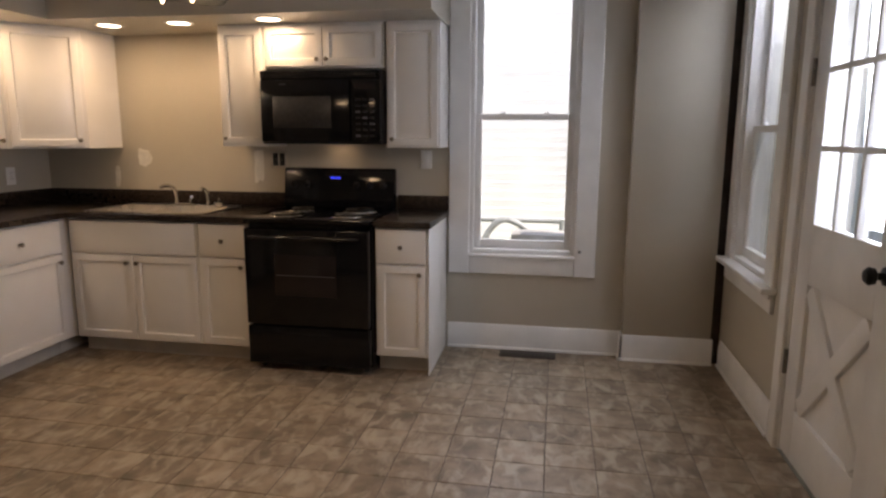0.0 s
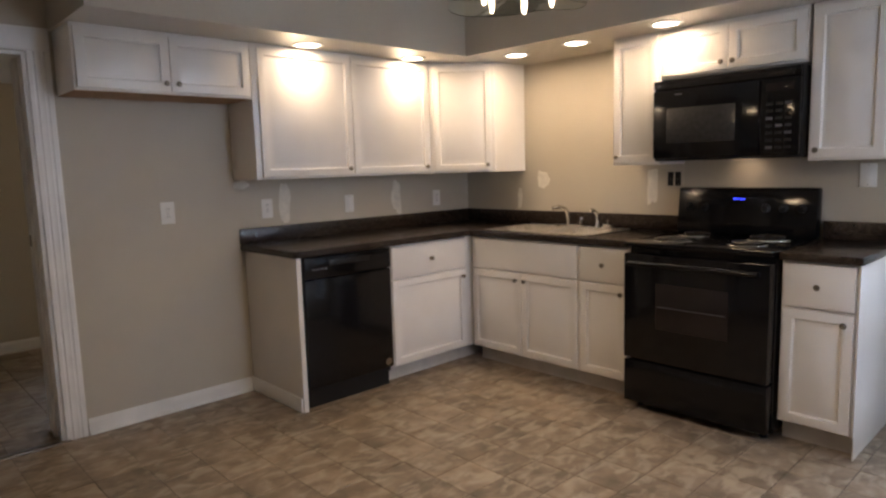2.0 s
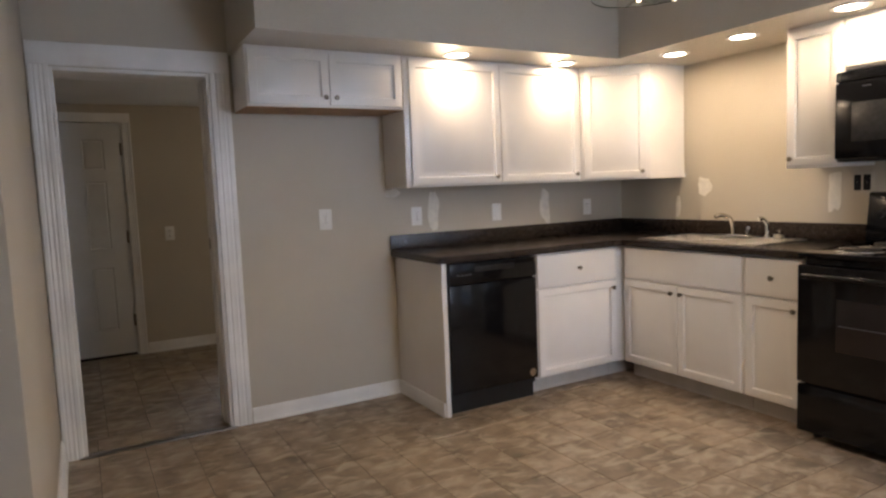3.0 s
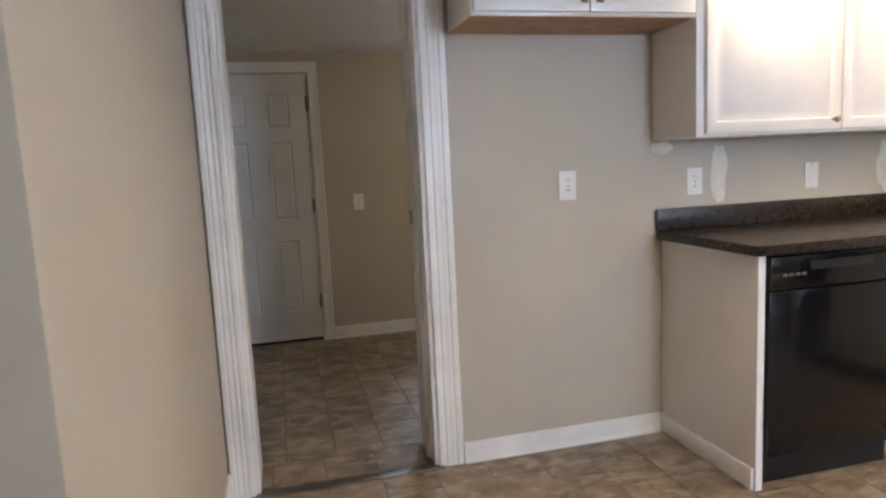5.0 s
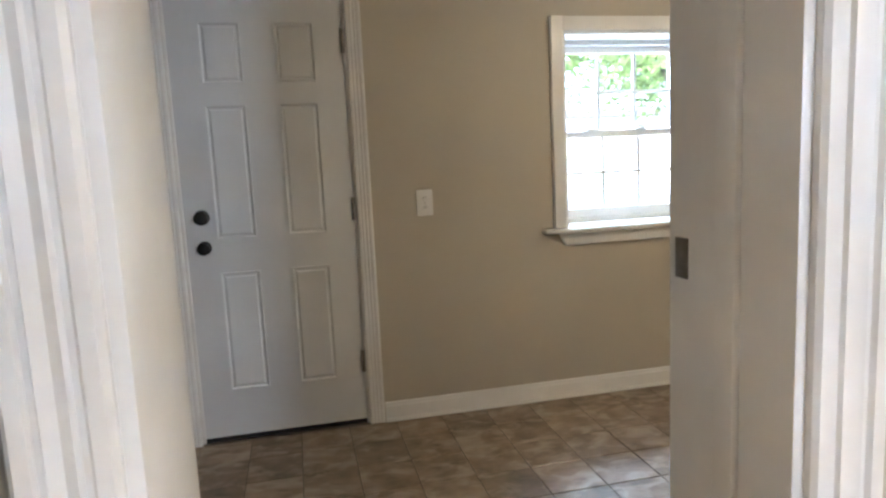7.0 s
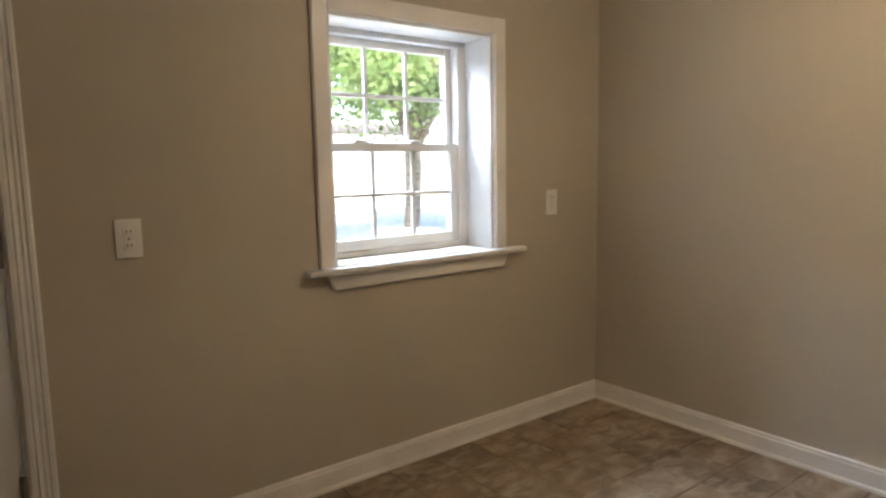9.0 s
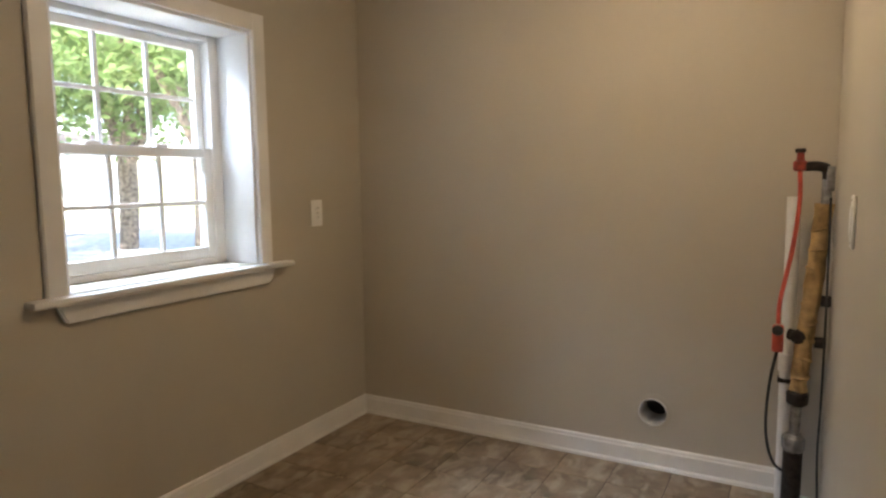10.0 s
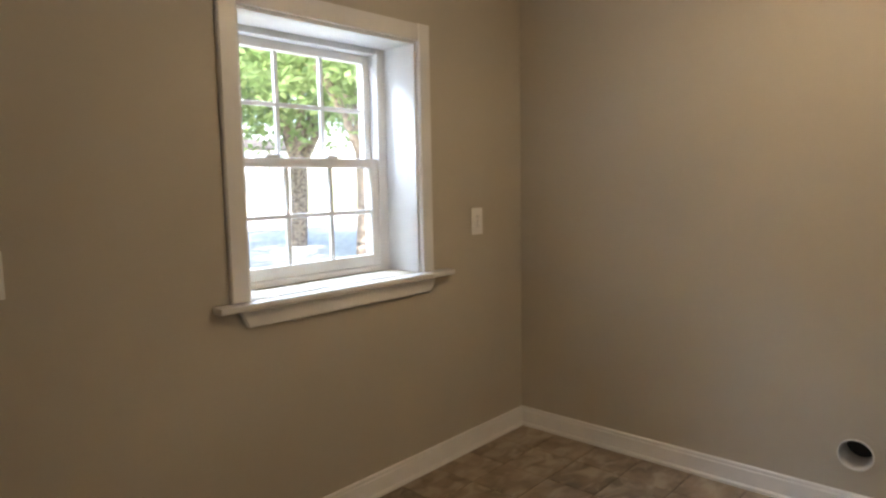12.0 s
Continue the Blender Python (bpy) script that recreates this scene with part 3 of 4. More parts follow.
# ---- doors ----
def six_panel(w, h, t=0.04):
    """Raised six-panel leaf facing -y."""
    bm = bm_box(0, w, -t, 0, 0, h, 0.003)
    pw = w * 0.235
    made = []
    for cx in (w * 0.29, w * 0.71):
        for a, b in ((0.80, 0.93), (0.46, 0.755), (0.11, 0.385)):
            made.append((cx - pw / 2, cx + pw / 2, h * a, h * b))
    return bm, made


ed = thing("door_2", pose(WE, ED0, 0, 0, 0, 90), "closed white six-panel steel exterior door with black hardware", "door", kind="structure")
EW = ED1 - ED0
bm, panels = six_panel(EW - 0.021, EDH - 0.024)
leaf = part("leaf", bm, DOOR_GREY, ed, "", pose(0.013, 0.045, 0.022))
for a, b, c, d in panels:
    pb = bm_box(a, b, -0.0465, -0.039, c, d)
    top = min(pb.faces, key=lambda q: q.calc_center_median().y)
    bmesh.ops.inset_region(pb, faces=[top], thickness=0.008, depth=0)
    bmesh.ops.inset_region(pb, faces=[top], thickness=0.012, depth=-0.009)
    bmesh.ops.inset_region(pb, faces=[top], thickness=0.014, depth=0.007)
    part("panel", pb, DOOR_GREY, leaf)
for z, r in ((1.0, 0.032), (0.87, 0.029)):
    part("deadbolt" if r > 0.03 else "door_knob", bm_lathe([(r, 0), (r, 0.006), (r * 0.6, 0.012), (r * 0.55, 0.028), (r * 0.9, 0.034), (r * 0.9, 0.05), (r * 0.5, 0.056)], 24,
         pose(0.072, -0.04, z - 0.022, 90)), BRONZE, leaf, "black bronze knob")
for z in (0.3, 1.0, 1.72):
    part("hinge", bm_cyl((EW - 0.012, 0.0, z - 0.05), (EW - 0.012, 0.0, z + 0.05), 0.008, n=12), HINGE, ed, "dark steel hinge")
part("door_sweep", bm_box(0.012, EW - 0.012, 0.002, 0.05, 0.004, 0.024, 0.002), DARK_GAP, ed, "black rubber sweep")
part("door_stop", bm_box(0, EW, 0.05, 0.09, EDH - 0.018, EDH, 0.002), TRIM, ed)
part("jamb", bm_box(0, 0.013, -0.001, 0.2, 0, EDH, 0.001), TRIM, ed)
part("jamb", bm_box(EW - 0.008, EW, -0.001, 0.2, 0, EDH, 0.001), TRIM, ed)
part("threshold", bm_box(0, EW, -0.01, 0.28, 0, 0.004), NICKEL, ed)
part("casing", bm_casing(0.07, EDH + 0.001, 0.018, True), TRIM, ed, "", pose(EW + 0.001, 0, 0))
part("casing", bm_casing(0.07, EDH + 0.001, 0.018, True), TRIM, ed, "", pose(-0.071, 0, 0))
part("head_casing", bm_box(-0.071, EW + 0.071, -0.0185, 0, EDH + 0.001, EDH + 0.075, 0.004), TRIM, ed)

# side door with lites above and crossed braces below; local x runs from the hinge towards -y
sd = thing("door_3", pose(RX, RD1, 0, 0, 0, -90), "white cottage door, glazed above with crossbuck below", "door", kind="structure")
SW_ = RD1 - RD0
part("jamb", bm_box(0, 0.02, -0.001, 0.2, 0, RDH, 0.001), TRIM, sd)
part("jamb", bm_box(SW_ - 0.02, SW_, -0.001, 0.2, 0, RDH, 0.001), TRIM, sd)
part("head_jamb", bm_box(0.02, SW_ - 0.02, -0.001, 0.2, RDH - 0.02, RDH, 0.001), TRIM, sd)
part("casing", bm_casing(0.09, RDH, 0.02, False), TRIM, sd, "", pose(-0.085, 0, 0))
part("casing", bm_casing(0.11, RDH, 0.02, False), TRIM, sd, "", pose(SW_ - 0.005, 0, 0))
part("head_casing", bm_box(-0.085, SW_ + 0.105, -0.0205, 0, RDH, RDH + 0.11, 0.003), TRIM, sd)
lw_ = SW_ - 0.046
GB, GT = 1.05, 1.96
stl = 0.13
bm = bm_box(0, stl, -0.045, 0, 0.015, RDH - 0.025, 0.003)
bm_box(lw_ - stl, lw_, -0.045, 0, 0.015, RDH - 0.025, 0.003, bm)
bm_box(stl, lw_ - stl, -0.045, 0, 0.015, 0.24, 0.003, bm)
bm_box(stl, lw_ - stl, -0.045, 0, 0.80, GB, 0.003, bm)
bm_box(stl, lw_ - stl, -0.045, 0, GT, RDH - 0.025, 0.003, bm)
bm_box(stl - 0.01, lw_ - stl + 0.01, -0.026, -0.008, 0.23, 0.81, 0, bm)
leaf = part("leaf", bm, TRIM, sd, "", pose(0.023, 0.047, 0))
dx, dz = lw_ - 2 * stl, 0.56
ang = math.degrees(math.atan2(dz, dx))
ln = math.hypot(dx, dz)
for s in (1, -1):
    part("brace", bm_box(-ln / 2 + 0.03, ln / 2 - 0.03, -0.043 if s > 0 else -0.0425, -0.02, -0.04, 0.04, 0.003), TRIM, leaf, "", pose(lw_ / 2, 0, 0.52, 0, s * ang, 0))
for i in (1, 2):
    x = stl + dx * i / 3
    part("muntin", bm_box(x - 0.012, x + 0.012, -0.045, -0.005, GB, GT, 0.004), TRIM, leaf)
for j in (1, 2):
    z = GB + (GT - GB) * j / 3
    part("muntin", bm_box(stl, lw_ - stl, -0.0445, -0.0055, z - 0.012, z + 0.012, 0.004), TRIM, leaf)
for i in range(3):
    for j in range(3):
        a, c = stl + dx * i / 3 + 0.004, GB + (GT - GB) * j / 3 + 0.004
        p = part("pane", bm_box(a, a + dx / 3 - 0.008, -0.024, -0.020, c, c + (GT - GB) / 3 - 0.008), GLASS, leaf, "clear glass pane")
        p.visible_shadow = False
part("door_knob", bm_lathe([(0.03, 0), (0.03, 0.006), (0.013, 0.012), (0.012, 0.03), (0.027, 0.038), (0.03, 0.052), (0.02, 0.064), (0.004, 0.067)], 24, pose(lw_ - 0.07, -0.045, 0.965, 90)), BRONZE, leaf, "black knob")
for z in (0.42, 1.66):
    part("hinge", bm_cyl((0.02, -0.006, z - 0.055), (0.02, -0.006, z + 0.055), 0.009, n=12), HINGE, sd, "aged steel hinge")


# ---- base cabinets ----
def base_cabinet(m, w, label, doors=1, drawer=True, false_front=False, knob_side="right", end_panel=None, toe=True):
    cab = thing("base_cabinet", m, label, "cabinet", "white base cabinets")
    d = 0.585
    part("body", bm_box(0.001, w - 0.001, -d, -0.002, 0.105, 0.878, 0.002), CAB, cab)
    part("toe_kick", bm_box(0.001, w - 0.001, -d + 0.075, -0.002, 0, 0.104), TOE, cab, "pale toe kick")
    drawer_front(cab, 0.012, w - 0.012, 0.668, 0.865, -d, not false_front)
    g = 0.012
    if doors == 1:
        kx = w - g - 0.035 if knob_side == "right" else g + 0.035
        cabinet_door(cab, g, w - g, 0.115, 0.655, -d, kx, 0.610)
    else:
        c = w / 2
        cabinet_door(cab, g, c - 0.002, 0.115, 0.655, -d, c - 0.035, 0.610)
        cabinet_door(cab, c + 0.002, w - g, 0.115, 0.655, -d, c + 0.035, 0.610)
    return cab


# left run, from the doorway side to the corner; local x is +y
end = thing("cabinet_end_panel", LEFT(-1.955), "white cabinet end panel beside the dishwasher", "cabinet panel")
part("panel", bm_box(0, 0.030, -0.600, -0.002, 0, 0.878, 0.002), CAB, end)
part("shoe", bm_box(-0.012, 0, -0.590, -0.002, 0, 0.085, 0.004), TRIM, end, "white shoe board")
base_cabinet(LEFT(-1.305), 0.66, "white raised-panel base cabinet with drawer beside the dishwasher")
blank = thing("corner_filler", pose(0, 0, 0), "white corner base filler in the cabinet corner", "cabinet filler")
part("panel", bm_box(0.002, 0.586, -0.644, -0.002, 0.105, 0.877), CAB, blank)
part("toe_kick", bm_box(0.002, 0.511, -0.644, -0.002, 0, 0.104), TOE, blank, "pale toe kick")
base_cabinet(BACK(0.61), 0.88, "white raised-panel sink base cabinet with two doors", doors=2, false_front=True)
base_cabinet(BACK(1.491), 0.335, "narrow white raised-panel base cabinet beside the range")
base_cabinet(BACK(2.605), 0.315, "narrow white raised-panel base cabinet at the end of the run")
bm = bm_box(0.316, 0.322, -0.590, -0.002, 0.0, 0.878, 0.002)
rend = thing("cabinet_end_panel", BACK(2.605), "white end panel of the last base cabinet", "cabinet panel")
part("panel", bm, CAB, rend)
part("front_stile", bm_box(0.3165, 0.3225, -0.604, -0.5905, 0.105, 0.878, 0.0015), CAB, rend)

# worktops
def bm_worktop(boxes):
    """One slab out of abutting boxes, with the inner faces taken out."""
    bm = bmesh.new()
    xs = sorted({q for b in boxes for q in b[:2]})
    ys = sorted({q for b in boxes for q in b[2:4]})
    z0, z1 = boxes[0][4:]
    inside = lambda x, y: any(b[0] < x < b[1] and b[2] < y < b[3] for b in boxes)
    for a, b in zip(xs, xs[1:]):
        for c, d in zip(ys, ys[1:]):
            if inside((a + b) / 2, (c + d) / 2):
                bm_box(a, b, c, d, z0, z1, 0, bm)
    bmesh.ops.remove_doubles(bm, verts=bm.verts, dist=1e-5)
    inner = [f for f in bm.faces if any(g is not f and (g.calc_center_median() - f.calc_center_median()).length < 1e-5 for v in f.verts for g in v.link_faces)]
    bmesh.ops.delete(bm, geom=inner, context="FACES_ONLY")
    bmesh.ops.dissolve_limit(bm, angle_limit=0.01, verts=bm.verts, edges=bm.edges)
    sharp = [e for e in bm.edges if len(e.link_faces) == 2 and e.calc_face_angle(0) > 1]
    bmesh.ops.bevel(bm, geom=sharp, offset=0.007, segments=2, affect="EDGES")
    return bm


# sink cut-out between x 0.70 and 1.50, y -0.52 and -0.09
top = thing("worktop", pose(0, 0, 0), "dark brown laminate worktop with raised backsplash, L-shaped", "worktop")
SX0, SX1, SY0, SY1 = 0.72, 1.50, -0.545, -0.085
part("slab", bm_worktop([(0.002, 0.63, -1.985, -0.002, 0.879, 0.916), (0.63, SX0, -0.63, -0.002, 0.879, 0.916), (SX1, 1.83, -0.63, -0.002, 0.879, 0.916),
                         (SX0, SX1, -0.63, SY0, 0.879, 0.916), (SX0, SX1, SY1, -0.002, 0.879, 0.916)]), COUNTER, top)
part("backsplash", bm_box(0.002, 0.022, -1.985, -0.002, 0.917, 1.012, 0.005), COUNTER, top)
part("backsplash", bm_box(0.023, 1.83, -0.022, -0.002, 0.917, 1.012, 0.005), COUNTER, top)
top2 = thing("worktop", pose(0, 0, 0), "short dark brown laminate worktop beside the range", "worktop")
part("slab", bm_box(2.602, 2.940, -0.63, -0.002, 0.879, 0.916, 0.007), COUNTER, top2)
part("backsplash", bm_box(2.602, 2.940, -0.0205, -0.002, 0.917, 1.012, 0.005), COUNTER, top2)

# sink
sink = thing("kitchen_sink", pose(0, 0, 0), "stainless steel double-bowl drop-in sink", "sink")
bm = bmesh.new()
rim = [(SX0 - 0.015, SX1 + 0.015, SY0 - 0.015, SY0 + 0.03), (SX0 - 0.015, SX1 + 0.015, SY1 - 0.075, SY1 + 0.015), (SX0 - 0.015, SX0 + 0.03, SY0 + 0.03, SY1 - 0.075),
       (SX1 - 0.03, SX1 + 0.015, SY0 + 0.03, SY1 - 0.075), (1.09, 1.13, SY0 + 0.03, SY1 - 0.075)]
for q in rim:
    bm_box(*q, 0.9165, 0.923, 0.002, bm)
part("rim", bm, STEEL, sink)
for a, b in ((SX0 + 0.03, 1.09), (1.13, SX1 - 0.03)):
    bm = bm_box(a, b, SY0 + 0.03, SY1 - 0.075, 0.76, 0.9225, 0.0)
    topf = max(bm.faces, key=lambda q: q.calc_center_median().z)
    bmesh.ops.inset_region(bm, faces=[topf], thickness=0.003, depth=0)
    ex = bmesh.ops.extrude_face_region(bm, geom=[topf])
    vs = [v for v in ex["geom"] if isinstance(v, bmesh.types.BMVert)]
    bmesh.ops.delete(bm, geom=[topf], context="FACES_ONLY")
    bmesh.ops.translate(bm, verts=vs, vec=(0, 0, -0.158))
    bmesh.ops.recalc_face_normals(bm, faces=bm.faces)
    part("bowl", bm, STEEL, sink)
    part("drain", bm_cyl(((a + b) / 2, -0.33, 0.7645), ((a + b) / 2, -0.33, 0.768), 0.04, n=20), CHROME, sink)
tap = thing("faucet", pose(1.08, -0.115, 0.923), "chrome kitchen faucet with a short spout and lever", "faucet")
part("base", bm_box(-0.11, 0.13, -0.026, 0.026, 0, 0.014, 0.006), CHROME, tap)
part("spout", bm_tube([(-0.01, 0, 0.012), (-0.012, -0.003, 0.07), (-0.02, -0.02, 0.115), (-0.04, -0.07, 0.135), (-0.055, -0.11, 0.125)], 0.013, 12), CHROME, tap)
part("lever", bm_tube([(0.09, 0, 0.01), (0.09, 0, 0.045), (0.11, -0.03, 0.055), (0.13, -0.05, 0.06)], 0.011, 10), CHROME, tap)
spray = thing("side_sprayer", pose(1.30, -0.115, 0.923), "chrome side sprayer on the sink rim", "sprayer")
part("base", bm_lathe([(0.022, 0), (0.020, 0.01), (0.013, 0.02), (0.012, 0.045)], 18), CHROME, spray)
part("head", bm_tube([(0, 0, 0.04), (0, -0.004, 0.085), (-0.012, -0.03, 0.115), (-0.02, -0.05, 0.112)], 0.013, 12), CHROME, spray)
stop = thing("sink_stopper", pose(1.40, -0.15, 0.923), "loose chrome basket strainer on the sink rim", "strainer")
part("cup", bm_lathe([(0.018, 0), (0.026, 0.012), (0.036, 0.026), (0.036, 0.031), (0.012, 0.033)], 20), CHROME, stop)
part("grip", bm_lathe([(0.006, 0.030), (0.006, 0.045), (0.011, 0.05), (0.004, 0.054)], 14), CHROME, stop)

# dishwasher
dwm = thing("dishwasher", LEFT(-1.920), "gloss black built-in dishwasher under the worktop", "dishwasher")
part("body", bm_box(0.003, 0.607, -0.575, -0.01, 0.09, 0.872), BLACK_MATT, dwm)
part("door", bm_box(0.004, 0.606, -0.612, -0.576, 0.125, 0.745, 0.006), BLACK, dwm)
cp = part("control_panel", bm_box(0.004, 0.606, -0.618, -0.576, 0.750, 0.872, 0.008), BLACK, dwm)
part("handle_recess", bm_box(0.17, 0.44, -0.6195, -0.6175, 0.815, 0.845, 0.0005), BLACK_MATT, cp, "black finger pull")
for i in range(4):
    part("button", bm_box(0.05 + i * 0.027, 0.068 + i * 0.027, -0.620, -0.6175, 0.80, 0.808, 0.0005), PRINT, cp)
part("latch", bm_box(0.585, 0.603, -0.622, -0.60, 0.842, 0.856, 0.002), CHROME, dwm, "small bright latch")
part("kick_plate", bm_box(0.004, 0.606, -0.555, -0.50, 0, 0.122), BLACK_MATT, dwm)
part("badge", bm_cyl((0.565, -0.6125, 0.165), (0.565, -0.615, 0.165), 0.024, n=24), CHROME, dwm, "round silver badge")

# range
rg = thing("electric_range", BACK(1.838), "gloss black free-standing electric range with coil burners", "range")
RWD = 0.757
part("body", bm_box(0.002, RWD - 0.002, -0.620, -0.03, 0.035, 0.895, 0.003), BLACK, rg)
part("cooktop", bm_box(0, RWD, -0.685, -0.03, 0.896, 0.922, 0.007), BLACK, rg)
od = part("oven_door", bm_box(0.004, RWD - 0.004, -0.690, -0.621, 0.290, 0.862, 0.008), BLACK, rg)
part("window", bm_box(0.19, RWD - 0.19, -0.693, -0.689, 0.470, 0.715, 0.001), OVEN_GLASS, od, "smoked oven window")
part("rack", bm_box(0.20, RWD - 0.20, -0.6936, -0.693, 0.590, 0.594), PRINT, od)
hb = bm_cyl((0.05, -0.725, 0.815), (RWD - 0.05, -0.725, 0.815), 0.013, n=14, bevel=0.003)
bm_box(0.06, 0.085, -0.725, -0.688, 0.805, 0.825, 0.003, hb)
bm_box(RWD - 0.085, RWD - 0.06, -0.725, -0.688, 0.805, 0.825, 0.003, hb)
part("handle", hb, BLACK, od)
part("storage_drawer", bm_box(0.004, RWD - 0.004, -0.685, -0.621, 0.045, 0.280, 0.008), BLACK, rg)
for x in (0.05, RWD - 0.05):
    for y in (-0.58, -0.08):
        part("foot", bm_cyl((x, y, 0), (x, y, 0.036), 0.02, n=12), BLACK_MATT, rg)
bgm = bm_box(0, RWD, -0.10, -0.012, 0.922, 1.185, 0.012)
for v in bgm.verts:
    if v.co.y < -0.05:
        v.co.y += (v.co.z - 0.922) * 0.12
bg = part("backguard", bgm, BLACK, rg)
for x in (0.075, 0.165, RWD - 0.255, RWD - 0.165, RWD - 0.075):
    part("control_knob", bm_lathe([(0.024, 0), (0.023, 0.012), (0.017, 0.016), (0.016, 0.026), (0.012, 0.028)], 20, pose(x, -0.076, 1.075, 96)), BLACK_MATT, bg)
part("clock_panel", bm_box(0.29, 0.42, -0.0735, -0.068, 1.05, 1.15, 0.001), OVEN_GLASS, bg)
for x in (0.325, 0.341, 0.361, 0.377):
    part("clock_digit", bm_box(x, x + 0.011, -0.0765, -0.0735, 1.108, 1.126), LED, bg, "blue clock digit")
part("brand_bar", bm_box(0.34, 0.38, -0.0765, -0.0735, 1.066, 1.070), PRINT, bg)
for cx, cy, r in ((0.19, -0.49, 0.095), (0.57, -0.49, 0.075), (0.19, -0.22, 0.075), (0.57, -0.22, 0.095)):
    part("drip_pan", bm_lathe([(r + 0.02, 0.9225), (r + 0.018, 0.927), (r, 0.926), (r - 0.015, 0.9235)], 28, pose(cx, cy, 0)), CHROME, rg, "chrome drip pan")
    n = 60
    pts = [(cx + (0.02 + (r - 0.02) * i / n) * math.cos(i * 0.42), cy + (0.02 + (r - 0.02) * i / n) * math.sin(i * 0.42), 0.934) for i in range(n)]
    part("coil_burner", bm_tube(pts[::2], 0.0045, 6), COIL, rg, "spiral heating coil")

# microwave
mw = thing("microwave", BACK(1.838, 1.343), "gloss black over-the-range microwave", "microwave")
MH = 0.437
part("body", bm_box(0, RWD, -0.365, -0.003, 0, MH, 0.004), BLACK_MATT, mw)
md = part("door", bm_box(0.003, 0.57, -0.398, -0.366, 0.012, MH - 0.055, 0.010), BLACK, mw)
part("window", bm_box(0.085, 0.455, -0.4005, -0.397, 0.095, MH - 0.155, 0.002), MW_GLASS, md, "grey meshed window")
pn = part("control_panel", bm_box(0.574, RWD - 0.003, -0.396, -0.366, 0.012, MH - 0.055, 0.008), BLACK, mw)
part("display", bm_box(0.60, RWD - 0.03, -0.3975, -0.395, MH - 0.115, MH - 0.078, 0.001), OVEN_GLASS, pn)
for i in range(3):
    for j in range(7):
        x, z = 0.603 + i * 0.043, 0.045 + j * 0.035
        part("key", bm_box(x, x + 0.030, -0.3972, -0.395, z, z + 0.013), PRINT if (i + j) % 4 == 0 else BLACK_MATT, pn)
vt = part("vent_grille", bm_box(0.003, RWD - 0.003, -0.392, -0.366, MH - 0.052, MH - 0.003, 0.006), BLACK, mw)
for j in range(4):
    part("louvre", bm_box(0.03, RWD - 0.03, -0.3945, -0.391, MH - 0.045 + j * 0.010, MH - 0.041 + j * 0.010), BLACK_MATT, vt)
part("brand_bar", bm_box(0.13, 0.17, -0.3992, -0.3975, MH - 0.085, MH - 0.081), PRINT, md)
part("lamp_lens", bm_box(0.32, 0.44, -0.10, -0.065, -0.002, 0.0005, 0.0005), LENS_DIM, mw, "lit cooktop lamp")


# ---- wall cabinets ----
def wall_cabinet(m, w, z0, z1, label, doors=1, depth=0.305, knob_side="right", underside=None):
    cab = thing("wall_cabinet", m, label, "cabinet", "white wall cabinets")
    part("body", bm_box(0.001, w - 0.001, -depth, -0.002, z0, z1, 0.002), CAB, cab)
    if underside:
        part("underside", bm_box(0.003, w - 0.003, -depth + 0.004, -0.004, z0 - 0.003, z0 - 0.0005), underside, cab, "raw brown underside")
    g = 0.012
    if doors == 1:
        kx = w - g - 0.03 if knob_side == "right" else g + 0.03
        cabinet_door(cab, g, w - g, z0 + 0.012, z1 - 0.02, -depth, kx, z0 + 0.05)
    else:
        c = w / 2
        cabinet_door(cab, g, c - 0.002, z0 + 0.012, z1 - 0.02, -depth, c - 0.03, z0 + 0.05)
        cabinet_door(cab, c + 0.002, w - g, z0 + 0.012, z1 - 0.02, -depth, c + 0.03, z0 + 0.05)
    return cab


UZ, UZB = 1.305, 1.325     # feet of the cabinets on the side and back walls
wall_cabinet(LEFT(-2.885), 0.885, 1.752, SZ - 0.001, "short white two-door cabinet over the refrigerator space", 2, underside=SHADOW_WOOD)
c2 = thing("wall_cabinet", LEFT(-1.998), "white two-door wall cabinet with raised panels", "cabinet", "white wall cabinets")
part("body", bm_box(0.001, 1.328, -0.305, -0.002, UZ, SZ - 0.001, 0.002), CAB, c2)
cabinet_door(c2, 0.035, 0.66, UZ + 0.012, SZ - 0.02, -0.305, 0.62, UZ + 0.05)
cabinet_door(c2, 0.666, 1.30, UZ + 0.012, SZ - 0.02, -0.305, 1.265, UZ + 0.05)
# diagonal corner unit
cc = thing("wall_cabinet", pose(0, 0, 0), "white diagonal corner wall cabinet with one door", "cabinet", "white wall cabinets")
bm = bmesh.new()
foot = [(0.002, -0.002), (0.002, -0.667), (0.305, -0.667), (0.605, -0.33), (0.605, -0.002)]
lo_, hi_ = [bm.verts.new((*p, UZ)) for p in foot], [bm.verts.new((*p, SZ - 0.001)) for p in foot]
for i in range(5):
    j = (i + 1) % 5
    bm.faces.new((lo_[i], lo_[j], hi_[j], hi_[i]))
bm.faces.new(lo_[::-1])
bm.faces.new(hi_)
bmesh.ops.recalc_face_normals(bm, faces=bm.faces)
part("body", bm, CAB, cc)
aa = math.degrees(math.atan2(0.337, 0.30))
fw = math.hypot(0.30, 0.337)
dd = part("door", bm_panel_door(fw - 0.05, SZ - UZ - 0.032), CAB, cc, "", pose(0.305, -0.667, UZ + 0.012, 0, 0, aa) @ pose(0.025, -0.001, 0))
knob(dd, fw - 0.08, -0.019, 0.04)
